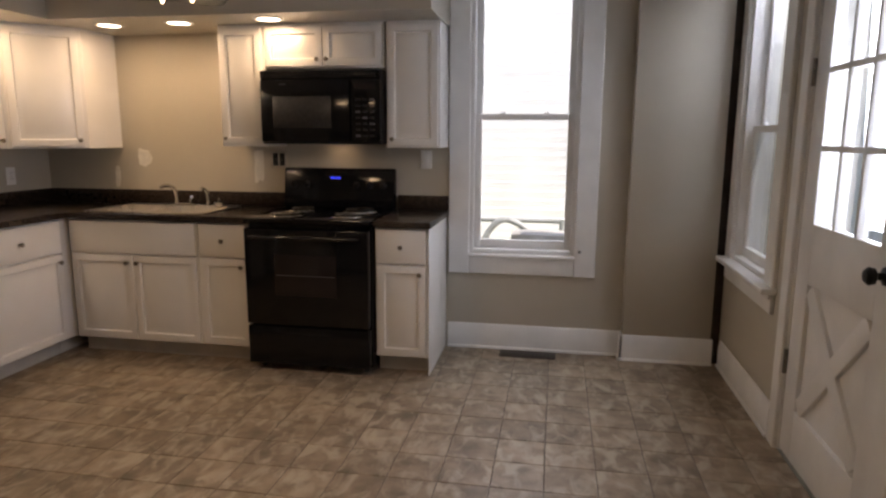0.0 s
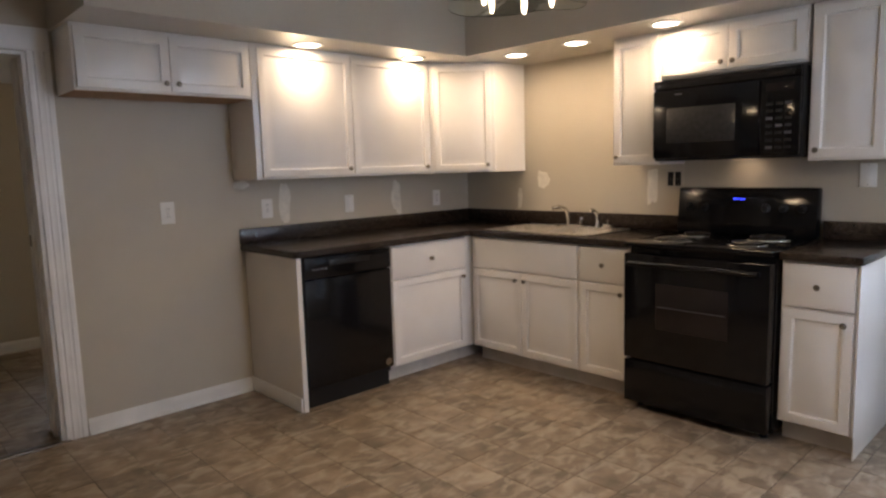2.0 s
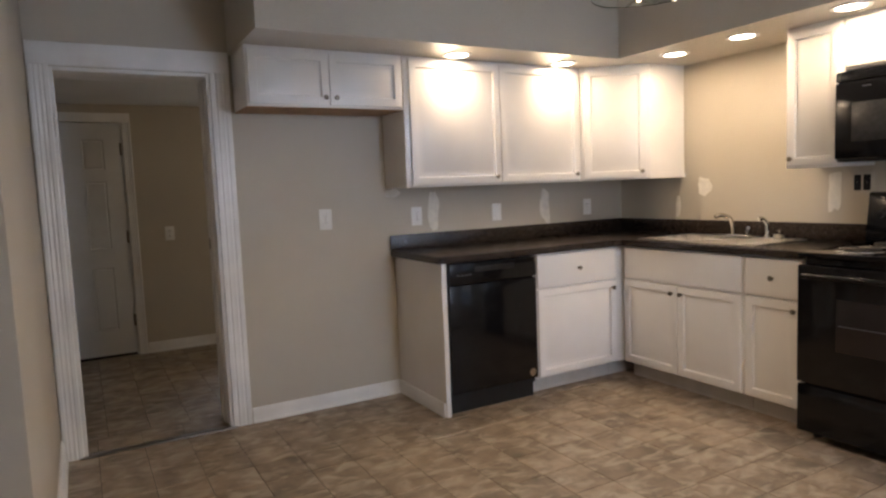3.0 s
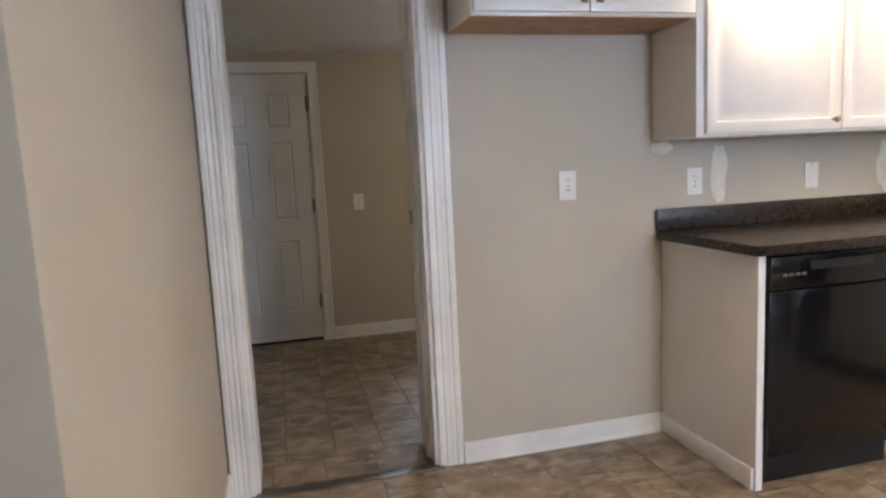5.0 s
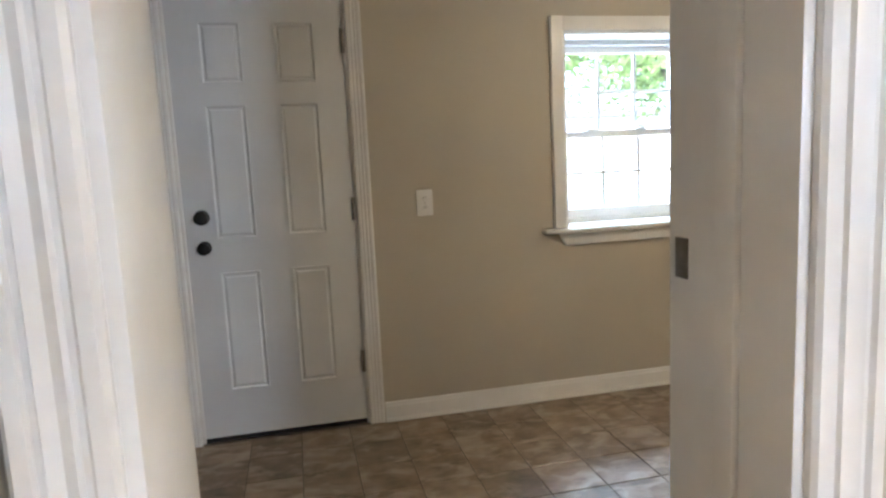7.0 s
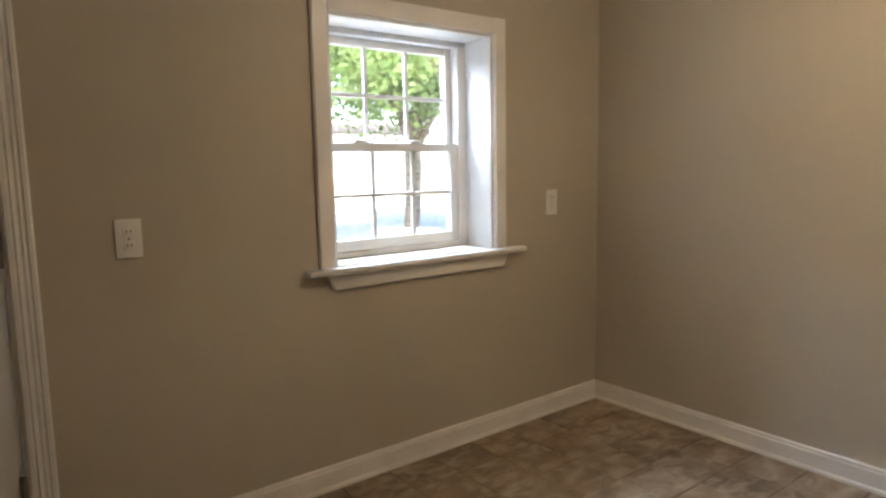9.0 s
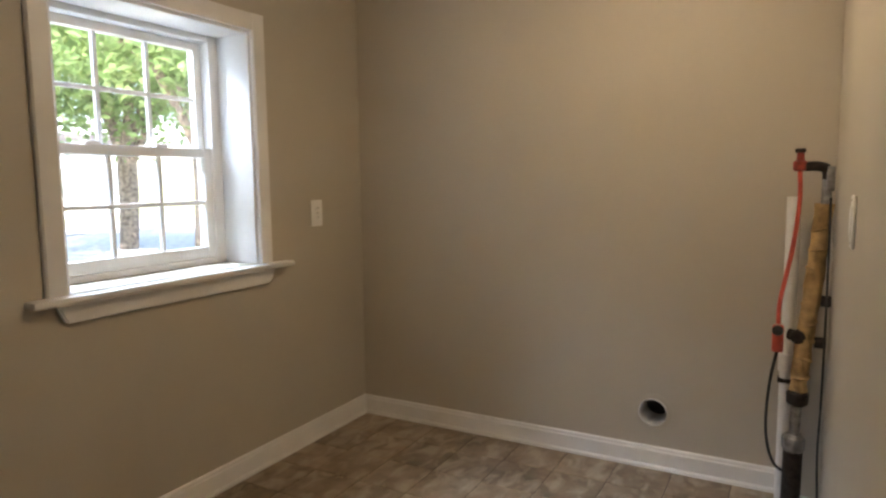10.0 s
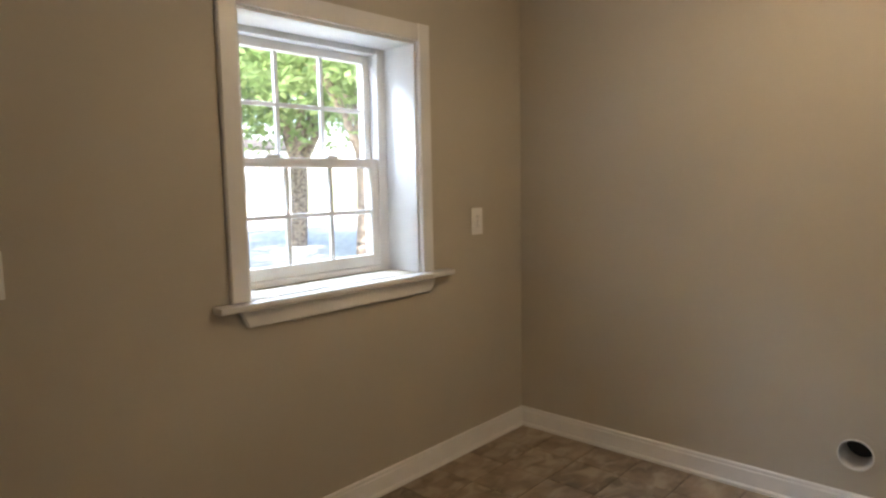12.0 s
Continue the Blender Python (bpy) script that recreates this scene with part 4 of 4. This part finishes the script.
wall_cabinet(BACK(1.535), 0.30, UZB, SZ - 0.001, "narrow white wall cabinet beside the microwave", knob_side="left")
wall_cabinet(BACK(1.837), 0.76, 1.795, SZ - 0.001, "short white two-door cabinet above the microwave", 2)
wall_cabinet(BACK(2.605), 0.33, UZB, SZ - 0.001, "tall narrow white wall cabinet next to the window", knob_side="left")

# ---- downlights ----
proto = thing("downlight", pose(*DOWNLIGHTS[0], SZ), "lit recessed downlight with white trim in the soffit", "downlight", "soffit downlights")
bmr = bmesh.new()
ring = [(0.088, 0), (0.088, -0.004), (0.078, -0.007), (0.064, -0.004), (0.064, 0)]
n = 32
rs = [[bmr.verts.new((r * math.cos(2 * math.pi * i / n), r * math.sin(2 * math.pi * i / n), z)) for i in range(n)] for r, z in ring]
for a, b in zip(rs, rs[1:] + rs[:1]):
    for i in range(n):
        bmr.faces.new((a[i], a[(i + 1) % n], b[(i + 1) % n], b[i]))
bmesh.ops.recalc_face_normals(bmr, faces=bmr.faces)
part("trim_ring", bmr, TRIM, proto)
part("lens", bm_cyl((0, 0, -0.0005), (0, 0, -0.003), 0.063, n=32), LENS, proto, "glowing warm lens")
for q in DOWNLIGHTS[1:]:
    copy_thing(proto, pose(*q, SZ))

# ---- chandelier ----
ch = thing("chandelier", pose(2.35, -2.15, 0), "glass plate chandelier with small lit candle bulbs", "chandelier", kind="")
part("canopy", bm_lathe([(0.06, H - 0.03), (0.065, H - 0.012), (0.065, H - 0.001)], 24), CHROME, ch)
part("stem", bm_cyl((0, 0, 2.02), (0, 0, H - 0.02), 0.008, n=12), CHROME, ch)
part("hub", bm_lathe([(0.01, 1.88), (0.035, 1.895), (0.04, 1.95), (0.02, 2.03)], 20), CHROME, ch)
gp = bmesh.new()
n = 48
rin, rout = [], []
for z in (1.85, 1.858):
    row = [gp.verts.new(((0.225 + 0.012 * math.sin(6 * a)) * math.cos(a), (0.225 + 0.012 * math.sin(6 * a)) * math.sin(a), z + 0.01 * math.cos(3 * a))) for a in [2 * math.pi * i / n for i in range(n)]]
    row2 = [gp.verts.new((0.05 * math.cos(a), 0.05 * math.sin(a), z + 0.02)) for a in [2 * math.pi * i / n for i in range(n)]]
    rout.append(row)
    rin.append(row2)
for i in range(n):
    j = (i + 1) % n
    gp.faces.new((rout[0][i], rout[0][j], rin[0][j], rin[0][i]))
    gp.faces.new((rout[1][i], rout[1][j], rin[1][j], rin[1][i]))
    gp.faces.new((rout[0][i], rout[0][j], rout[1][j], rout[1][i]))
    gp.faces.new((rin[0][i], rin[0][j], rin[1][j], rin[1][i]))
bmesh.ops.recalc_face_normals(gp, faces=gp.faces)
part("glass_plate", gp, TEAL_GLASS, ch, "clear wavy glass plate with teal edge").visible_shadow = False
for i in range(6):
    a = 2 * math.pi * i / 6
    x, y = 0.11 * math.cos(a), 0.11 * math.sin(a)
    arm = part("arm", bm_tube([(0.03 * math.cos(a), 0.03 * math.sin(a), 1.94), (x * 0.8, y * 0.8, 1.92), (x, y, 1.90)], 0.006, 8), CHROME, ch)
    part("bulb", bm_lathe([(0.003, 1.83), (0.007, 1.838), (0.009, 1.855), (0.008, 1.88), (0.010, 1.90)], 12, pose(x, y, 0)), BULB, arm, "lit candle bulb")

# ---- outlets and switches ----
def wall_plate(name, m, label, category, kind_="outlet", w=0.075, h=0.118, mat=PLATE):
    ob = thing(name, m, label, category)
    pl = part("plate", bm_box(-w / 2, w / 2, -0.007, -0.0005, -h / 2, h / 2, 0.003), mat, ob)
    if kind_ == "outlet":
        for z in (-0.021, 0.021):
            f_ = part("socket", bm_box(-0.017, 0.017, -0.0095, -0.006, z - 0.014, z + 0.014, 0.003), PLATE, pl)
            for x in (-0.006, 0.006):
                part("slot", bm_box(x - 0.0012, x + 0.0012, -0.0099, -0.0094, z - 0.004, z + 0.006), BLACK_MATT, f_)
        part("screw", bm_cyl((0, -0.0065, 0), (0, -0.0085, 0), 0.0035, n=10), NICKEL, pl)
    elif kind_ == "dark":
        for x in (-0.024, 0.024):
            d_ = part("socket", bm_box(x - 0.018, x + 0.018, -0.0098, -0.006, -0.042, 0.042, 0.003), BLACK_MATT, pl, "black socket insert")
            part("screw", bm_cyl((x, -0.0095, 0), (x, -0.011, 0), 0.003, n=10), NICKEL, d_)
    else:
        part("rocker", bm_box(-0.017, 0.017, -0.0105, -0.006, -0.034, 0.034, 0.003), PLATE, pl)
        for z in (-0.048, 0.048):
            part("screw", bm_cyl((0, -0.0065, z), (0, -0.008, z), 0.003, n=10), NICKEL, pl)
    return ob


wall_plate("light_switch", LEFT(-2.397, 1.137), "white wall plate beside the refrigerator space", "outlet", "outlet", 0.078, 0.122)
wall_plate("wall_outlet", LEFT(-1.788, 1.123), "white outlet plate above the worktop end", "outlet")
wall_plate("light_switch", LEFT(-1.169, 1.118), "white blank switch plate above the worktop", "switch", "switch")
wall_plate("wall_outlet", LEFT(-0.351, 1.115), "white outlet plate near the worktop corner", "outlet")
wall_plate("wall_outlet", BACK(1.775, 1.235), "double outlet plate with dark sockets beside the range", "outlet", "dark", 0.116, 0.118, WALL)
wall_plate("light_switch", BACK(2.79, 1.245), "white switch plate beside the range", "switch", "switch")
wall_plate("wall_outlet", LEFT(-3.004, 1.006, WE), "white outlet plate on the laundry wall by the door", "outlet")
wall_plate("light_switch", LEFT(-1.168, 1.03, WE), "white plate on the laundry wall near the corner", "outlet")
wall_plate("light_switch", pose(WL, -1.75, 1.068, 0, 0, -90), "white switch plate on the laundry side wall", "switch", "switch")

# floor register
vent = thing("floor_register", pose(3.48, -0.106, 0), "brown metal floor register below the window", "floor vent")
part("frame", bm_box(-0.18, 0.18, -0.065, 0.065, 0.0, 0.004, 0.001), GRILLE, vent)
for i in range(14):
    x = -0.155 + i * 0.0238
    part("slat", bm_box(x - 0.004, x + 0.004, -0.048, 0.048, 0.004, 0.008, 0.001), GRILLE, vent)

# ---- laundry fittings ----
hole = thing("dryer_vent", pose(-0.84, LY1, 0.23), "open dark dryer vent sleeve in the wall", "dryer vent")


def bm_rings(profile, n=28):
    """An open ring turned round y from (radius, depth) pairs."""
    bm = bmesh.new()
    rs = [[bm.verts.new((r * math.cos(2 * math.pi * i / n), y, r * math.sin(2 * math.pi * i / n))) for i in range(n)] for r, y in profile]
    for a, b in zip(rs, rs[1:]):
        for i in range(n):
            bm.faces.new((a[i], a[(i + 1) % n], b[(i + 1) % n], b[i]))
    bmesh.ops.recalc_face_normals(bm, faces=bm.faces)
    return bm


part("flange", bm_rings([(0.078, -0.0005), (0.077, -0.002), (0.057, -0.003), (0.057, 0.01)]), WALL, hole, "painted-over flange")
part("sleeve", bm_rings([(0.0565, 0.01), (0.0565, -0.007), (0.052, -0.007), (0.052, 0.14)]), PVC, hole, "pale vent sleeve")
# black disc added to stand in for the darkness inside the open sleeve
part("backing", bm_cyl((0, 0.13, 0), (0, 0.145, 0), 0.054, n=24), DARK_GAP, hole)

PX, PY = -0.315, -1.02
pp = thing("water_pipe", pose(PX, PY, 0), "old iron water pipe with peeling tan wrap", "pipe")
part("lower_pipe", bm_cyl((-0.030, 0, 0), (-0.028, 0, 0.26), 0.030, n=18), IRON, pp, "dark iron lower pipe")
part("union", bm_lathe([(0.03, 0.24), (0.036, 0.25), (0.036, 0.29), (0.026, 0.30)], 8, pose(-0.028, 0, 0)), GALV, pp)
part("nipple", bm_cyl((-0.027, 0, 0.29), (-0.023, 0, 0.42), 0.017, n=16), GALV, pp, "bright galvanised nipple")
part("collar", bm_lathe([(0.022, 0.40), (0.033, 0.41), (0.034, 0.445), (0.024, 0.455)], 16, pose(-0.022, 0, 0)), IRON, pp)
wrap = bm_tube([(-0.021, 0, 0.44), (-0.012, 0.004, 0.6), (0.006, -0.003, 0.78), (0.020, 0.002, 0.95), (0.028, 0, 1.08)], 0.027, 18)
for v in wrap.verts:
    v.co += 0.006 * Vector((noise.noise(v.co * 30), noise.noise(v.co * 30 + Vector((9, 0, 0))), 0))
part("pipe_wrap", wrap, RUSTY, pp, "peeling tan pipe wrap")
for x, z in ((0.018, 0.62), (0.026, 0.76)):
    part("coupling", bm_cyl((x, 0.01, z), (x + 0.035, 0.01, z), 0.019, n=14, bevel=0.003), IRON, pp, "dark stub fitting to the wall")
random.seed(9)
for k in range(9):
    z = 0.50 + 0.062 * k
    x = -0.021 + 0.077 * (z - 0.44)
    part("wrap_turn", bm_lathe([(0.026, -0.006), (0.0305, 0), (0.026, 0.006)], 16, pose(x, 0, z, random.uniform(-14, 14), random.uniform(-16, 16), 0)), RUSTY, pp)
part("riser", bm_cyl((0.032, 0, 1.07), (0.034, 0, 1.17), 0.015, n=16), GALV, pp)
part("elbow", bm_tube([(0.034, 0, 1.16), (0.030, -0.004, 1.19), (0.005, -0.01, 1.20), (-0.03, -0.015, 1.20)], 0.016, 12), IRON, pp)
vl = part("valve", bm_lathe([(0.014, 0), (0.021, 0.006), (0.021, 0.03), (0.012, 0.036), (0.010, 0.06)], 14, pose(-0.045, -0.015, 1.185)), RED_PAINT, pp, "red painted valve")
part("valve_handle", bm_box(-0.062, -0.030, -0.03, 0.0, 1.245, 1.258, 0.004), IRON, vl)
part("wall_bracket", bm_box(0.03, 0.054, -0.02, 0.02, 1.12, 1.20, 0.003), GALV, pp)
hs = thing("red_hose", pose(PX, PY, 0), "thin red hose hanging from the valve", "hose")
part("hose", bm_tube([(-0.045, -0.022, 1.185), (-0.042, -0.03, 1.08), (-0.058, -0.03, 0.92), (-0.085, -0.025, 0.76), (-0.088, -0.02, 0.68)], 0.007, 10), RED, hs)
part("clamp", bm_box(-0.105, -0.07, -0.04, -0.005, 0.585, 0.675, 0.006), RED, hs, "red clamp body")
part("jaw", bm_lathe([(0.006, 0), (0.017, 0.004), (0.017, 0.02), (0.006, 0.024)], 14, pose(-0.088, -0.05, 0.66, 70)), IRON, hs)
part("lead", bm_tube([(-0.088, -0.02, 0.59), (-0.108, -0.02, 0.46), (-0.112, -0.015, 0.30), (-0.085, -0.01, 0.19), (-0.03, 0, 0.155)], 0.005, 8), CABLE, hs, "black lead")
dr = thing("standpipe", pose(PX, PY, 0), "white plastic washer standpipe beside the iron pipe", "pipe")
part("pipe", bm_cyl((-0.058, 0.08, 0), (-0.058, 0.08, 1.10), 0.022, n=20), PVC, dr)
part("coupling", bm_lathe([(0.023, 0.49), (0.028, 0.495), (0.028, 0.555), (0.023, 0.56)], 20, pose(-0.058, 0.08, 0)), PVC, dr)
part("strap", bm_box(-0.085, -0.030, 0.055, 0.105, 0.455, 0.470, 0.002), IRON, dr)
gc = thing("gas_cock", pose(PX, PY, 0), "dark iron shut-off cock on the pipe", "valve")
part("body", bm_tube([(0.0, 0.02, 0.63), (-0.03, 0.02, 0.635), (-0.055, 0.01, 0.64)], 0.019, 12), IRON, gc)
part("nut", bm_lathe([(0.02, 0), (0.024, 0.004), (0.024, 0.022), (0.016, 0.026)], 8, pose(-0.03, -0.005, 0.64, 90)), IRON, gc)
# near-black cable, its line also standing for the shadow along the wall
cord = thing("thin_cable", pose(PX, PY, 0), "thin dark cable down the wall, doubling as a shadow line", "cable")
part("cable", bm_tube([(0.045, -0.02, 1.1), (0.047, -0.03, 0.75), (0.046, -0.03, 0.45), (0.040, -0.10, 0.28), (0.045, -0.16, 0.12), (0.045, -0.17, 0.0)], 0.004, 8), CABLE, cord)

# laundry ceiling lamp
ll = thing("ceiling_lamp", pose(-0.85, -1.75, LH), "flush ceiling lamp with a lit white shade", "ceiling lamp")
part("pan", bm_lathe([(0.14, -0.025), (0.15, -0.015), (0.15, -0.0005)], 32), TRIM, ll)
part("shade", bm_lathe([(0.02, -0.082), (0.09, -0.072), (0.128, -0.045), (0.134, -0.026)], 32), BULB, ll, "lit white glass shade")

# ---- outside ----
bm = bm_box(-400, 400, -400, 400, -0.62, -0.42)
structure("ground", bm, GRASS, "sunlit summer lawn round the house", "ground")
structure("pavement", bm_box(RX + 0.2, RX + 1.75, -5.0, 0.6, -0.42, -0.06, 0.01), CONCRETE, "pale concrete porch floor", "porch floor")
# roof on posts added outside to keep direct sun off the side window
porch = thing("porch_roof", pose(0, 0, 0), "white roof on posts, added to block sun from the side openings", "porch")
part("slab", bm_box(RX + 0.2, RX + 1.7, -5.0, 0.3, 2.75, 2.95, 0.01), PAINTED_POST, porch)
for y in (0.1, -2.6, -4.9):
    part("post", bm_box(RX + 1.5, RX + 1.6, y, y + 0.1, -0.06, 2.75, 0.006), PAINTED_POST, porch)
part("handrail", bm_box(RX + 1.53, RX + 1.57, -1.0, 0.1, 0.78, 0.83, 0.005), PAINTED_POST, porch)
part("handrail", bm_box(RX + 1.53, RX + 1.57, -1.0, 0.1, 0.05, 0.10, 0.005), PAINTED_POST, porch)


def clad_house(name, x0, x1, y0, y1, h, faces, label):
    ob = thing(name, pose(0, 0, -0.42), label, "house")
    part("wall", bm_box(x0, x1, y0, y1, 0, h), SIDING, ob)
    for fc in faces:
        bm = bmesh.new()
        for k in range(int(h / 0.14)):
            z = k * 0.14
            m = Matrix.Identity(4)
            if fc == "w":
                m = pose(x0 - 0.012, (y0 + y1) / 2, z + 0.07, 0, -5, 0)
                bm_box(-0.008, 0.008, -(y1 - y0) / 2, (y1 - y0) / 2, -0.075, 0.075, 0, bm, m)
            else:
                m = pose((x0 + x1) / 2, y0 - 0.012, z + 0.07, 5, 0, 0)
                bm_box(-(x1 - x0) / 2, (x1 - x0) / 2, -0.008, 0.008, -0.075, 0.075, 0, bm, m)
        tagged(part("lap_boards", bm, SIDING, ob), kind="stuff")
    part("roof", bm_box(x0 - 0.3, x1 + 0.3, y0 - 0.3, y1 + 0.3, h, h + 0.2, 0.02), ROOF, ob)
    return ob


clad_house("neighbour_house", 8.6, 15, -9, 9, 5.6, "w", "white lap-sided neighbouring house")
clad_house("garden_shed", 1.0, 6.4, 6.0, 9.0, 6.8, "s", "white lap-sided outbuilding beyond the window")
hose = thing("garden_hose", pose(3.2, 2.0, -0.42), "grey garden hose looped over a stand", "hose")
part("hose", bm_tube([(-0.3, 0, 0.0), (-0.28, 0, 0.7), (-0.1, 0, 1.02), (0.15, 0, 0.95), (0.3, 0, 0.72), (0.55, 0, 0.62)], 0.03, 10), GREY_HOSE, hose)
rl = thing("garden_rail", pose(3.2, 2.4, -0.42), "low grey rail outside the window", "rail")
part("rail", bm_cyl((-0.5, 0, 0.98), (1.5, 0, 0.98), 0.025, n=12), GREY_HOSE, rl)
part("rail", bm_cyl((-0.5, 0, 0.72), (1.5, 0, 0.72), 0.025, n=12), GREY_HOSE, rl)
for x in (-0.4, 0.5, 1.4):
    part("post", bm_cyl((x, 0, 0), (x, 0, 1.0), 0.03, n=12), GREY_HOSE, rl)
box_ = thing("planter_box", pose(3.55, 1.6, -0.42), "pale wooden planter box by the rail", "planter")
part("box", bm_box(-0.3, 0.3, -0.15, 0.15, 0, 0.98, 0.02), CONCRETE, box_)


def tree(x, y, h, r, seed, leaves, label):
    """A tapered trunk with forked limbs and a crown of many small leaves."""
    rnd = random.Random(seed)
    ob = thing("tree", pose(x, y, -0.42), label, "tree", "yard trees")
    bm = bm_tube([(0, 0, -0.1), (0.05, 0.06, h * 0.18), (-0.05, 0.1, h * 0.34)], 0.22, 12)
    tips = []
    for i in range(9):
        a, k = i * 2.4 + rnd.random(), 0.5 + 0.5 * rnd.random()
        tip = Vector((math.cos(a) * r * k, math.sin(a) * r * k, h * (0.42 + 0.5 * rnd.random())))
        start = Vector((0, 0.08, h * (0.22 + 0.12 * rnd.random())))
        mid = start.lerp(tip, 0.5) + Vector((0, 0, h * 0.06))
        bm_tube([start, mid, tip], 0.07 + 0.05 * rnd.random(), 8, bm)
        tips += [mid, tip]
    part("trunk", bm, BARK, ob)
    verts, faces = [], []
    clumps = [t + Vector((rnd.uniform(-1, 1), rnd.uniform(-1, 1), rnd.uniform(-0.7, 0.7))) * r * 0.35 for t in tips for _ in range(7)]
    for i in range(leaves):
        c = clumps[i % len(clumps)]
        p = c + Vector((rnd.gauss(0, 1), rnd.gauss(0, 1), rnd.gauss(0, 0.8))) * r * 0.13
        q = Euler((rnd.uniform(-1.2, 1.2), rnd.uniform(-1.2, 1.2), rnd.uniform(0, 6.3))).to_matrix()
        s = rnd.uniform(0.06, 0.12)
        b0 = len(verts)
        verts += [p + q @ (Vector(o) * s) for o in ((0, -1, 0), (0.55, -0.1, 0.12), (0, 1, 0), (-0.55, -0.1, 0.12))]
        faces += [(b0, b0 + 1, b0 + 2), (b0, b0 + 2, b0 + 3)]
    me = bpy.data.meshes.new("crown")
    me.from_pydata([tuple(v) for v in verts], [], faces)
    me.materials.append(LEAF)
    cr = new("crown", me)
    cr.parent = ob
    tagged(cr, kind="stuff")
    return ob


tree(-10.0, 4.9, 8.0, 3.2, 3, 18000, "leafy green shade tree on the lawn")
tree(-12.5, 0.5, 8.5, 3.4, 8, 14000, "large leafy green tree further off")
tree(-14.5, 6.5, 8.0, 3.2, 11, 12000, "broad leafy tree across the yard")
structure("pavement_drive", bm_box(-19.5, -5.5, -14, 30, -0.42, -0.395), GRAVEL, "pale sunlit gravel drive beside the house", "drive")
structure("road", bm_box(-26, -20, -60, 60, -0.42, -0.40), CONCRETE, "pale sunlit street beyond the yard", "road")
fh = thing("far_house", pose(-34, 12, -0.42), "pale house across the street", "house")
part("wall", bm_box(-4, 4, -6, 6, 0, 3.4), SIDING, fh)
part("roof", bm_box(-4.4, 4.4, -6.4, 6.4, 3.4, 3.9, 0.1), ROOF, fh)
for y in (-4, -1, 2, 4.6):
    part("window", bm_box(4.0, 4.03, y - 0.5, y + 0.5, 1.0, 2.3), DARK_PANE, fh)

# ---- floor pieces ----
T = 0.215
rt = random.Random(4)


def tile_mesh(name, w, d, mat):
    bm = bm_box(0, w, 0, d, -0.003, 0.0)
    topf = max(bm.faces, key=lambda q: q.calc_center_median().z)
    bmesh.ops.bevel(bm, geom=list(topf.edges), offset=0.0025, segments=1, affect="EDGES")
    return mesh_of(name, bm, mat, False)


def lay(parent, x0, x1, y0, y1, near):
    """Tiles on a square grid, cut at the walls; those in the near stretch are pieces of their own."""
    full = tile_mesh("tile", T - 0.0032, T - 0.0032, TILE)
    rest, count = bmesh.new(), 0
    i = 0
    while x0 + i * T < x1 - 0.01:
        j = 0
        a = x0 + i * T
        while y0 + j * T < y1 - 0.01:
            b = y0 + j * T
            w, d = min(T, x1 - a) - 0.0032, min(T, y1 - b) - 0.0032
            if near[0] < a < near[1] and near[2] < b < near[3] and w > 0.2 and d > 0.2 and count < 300:
                ob = new("tile", full)
                ob.parent = parent
                ob.location = (a, b, 0)
                count += 1
            else:
                bm_box(a, a + w, b, b + d, -0.003, 0, 0, rest)
            j += 1
        i += 1
    ob = part("tiles_beyond", rest, TILE_FAR, parent)
    tagged(ob, kind="stuff")


lay(floor_k, WL, RX, YB, 0, (0.4, 4.2, -3.9, -0.6))
lay(floor_l, WE, WL, LY0, LY1, (-3, 0, -4.0, -0.9))
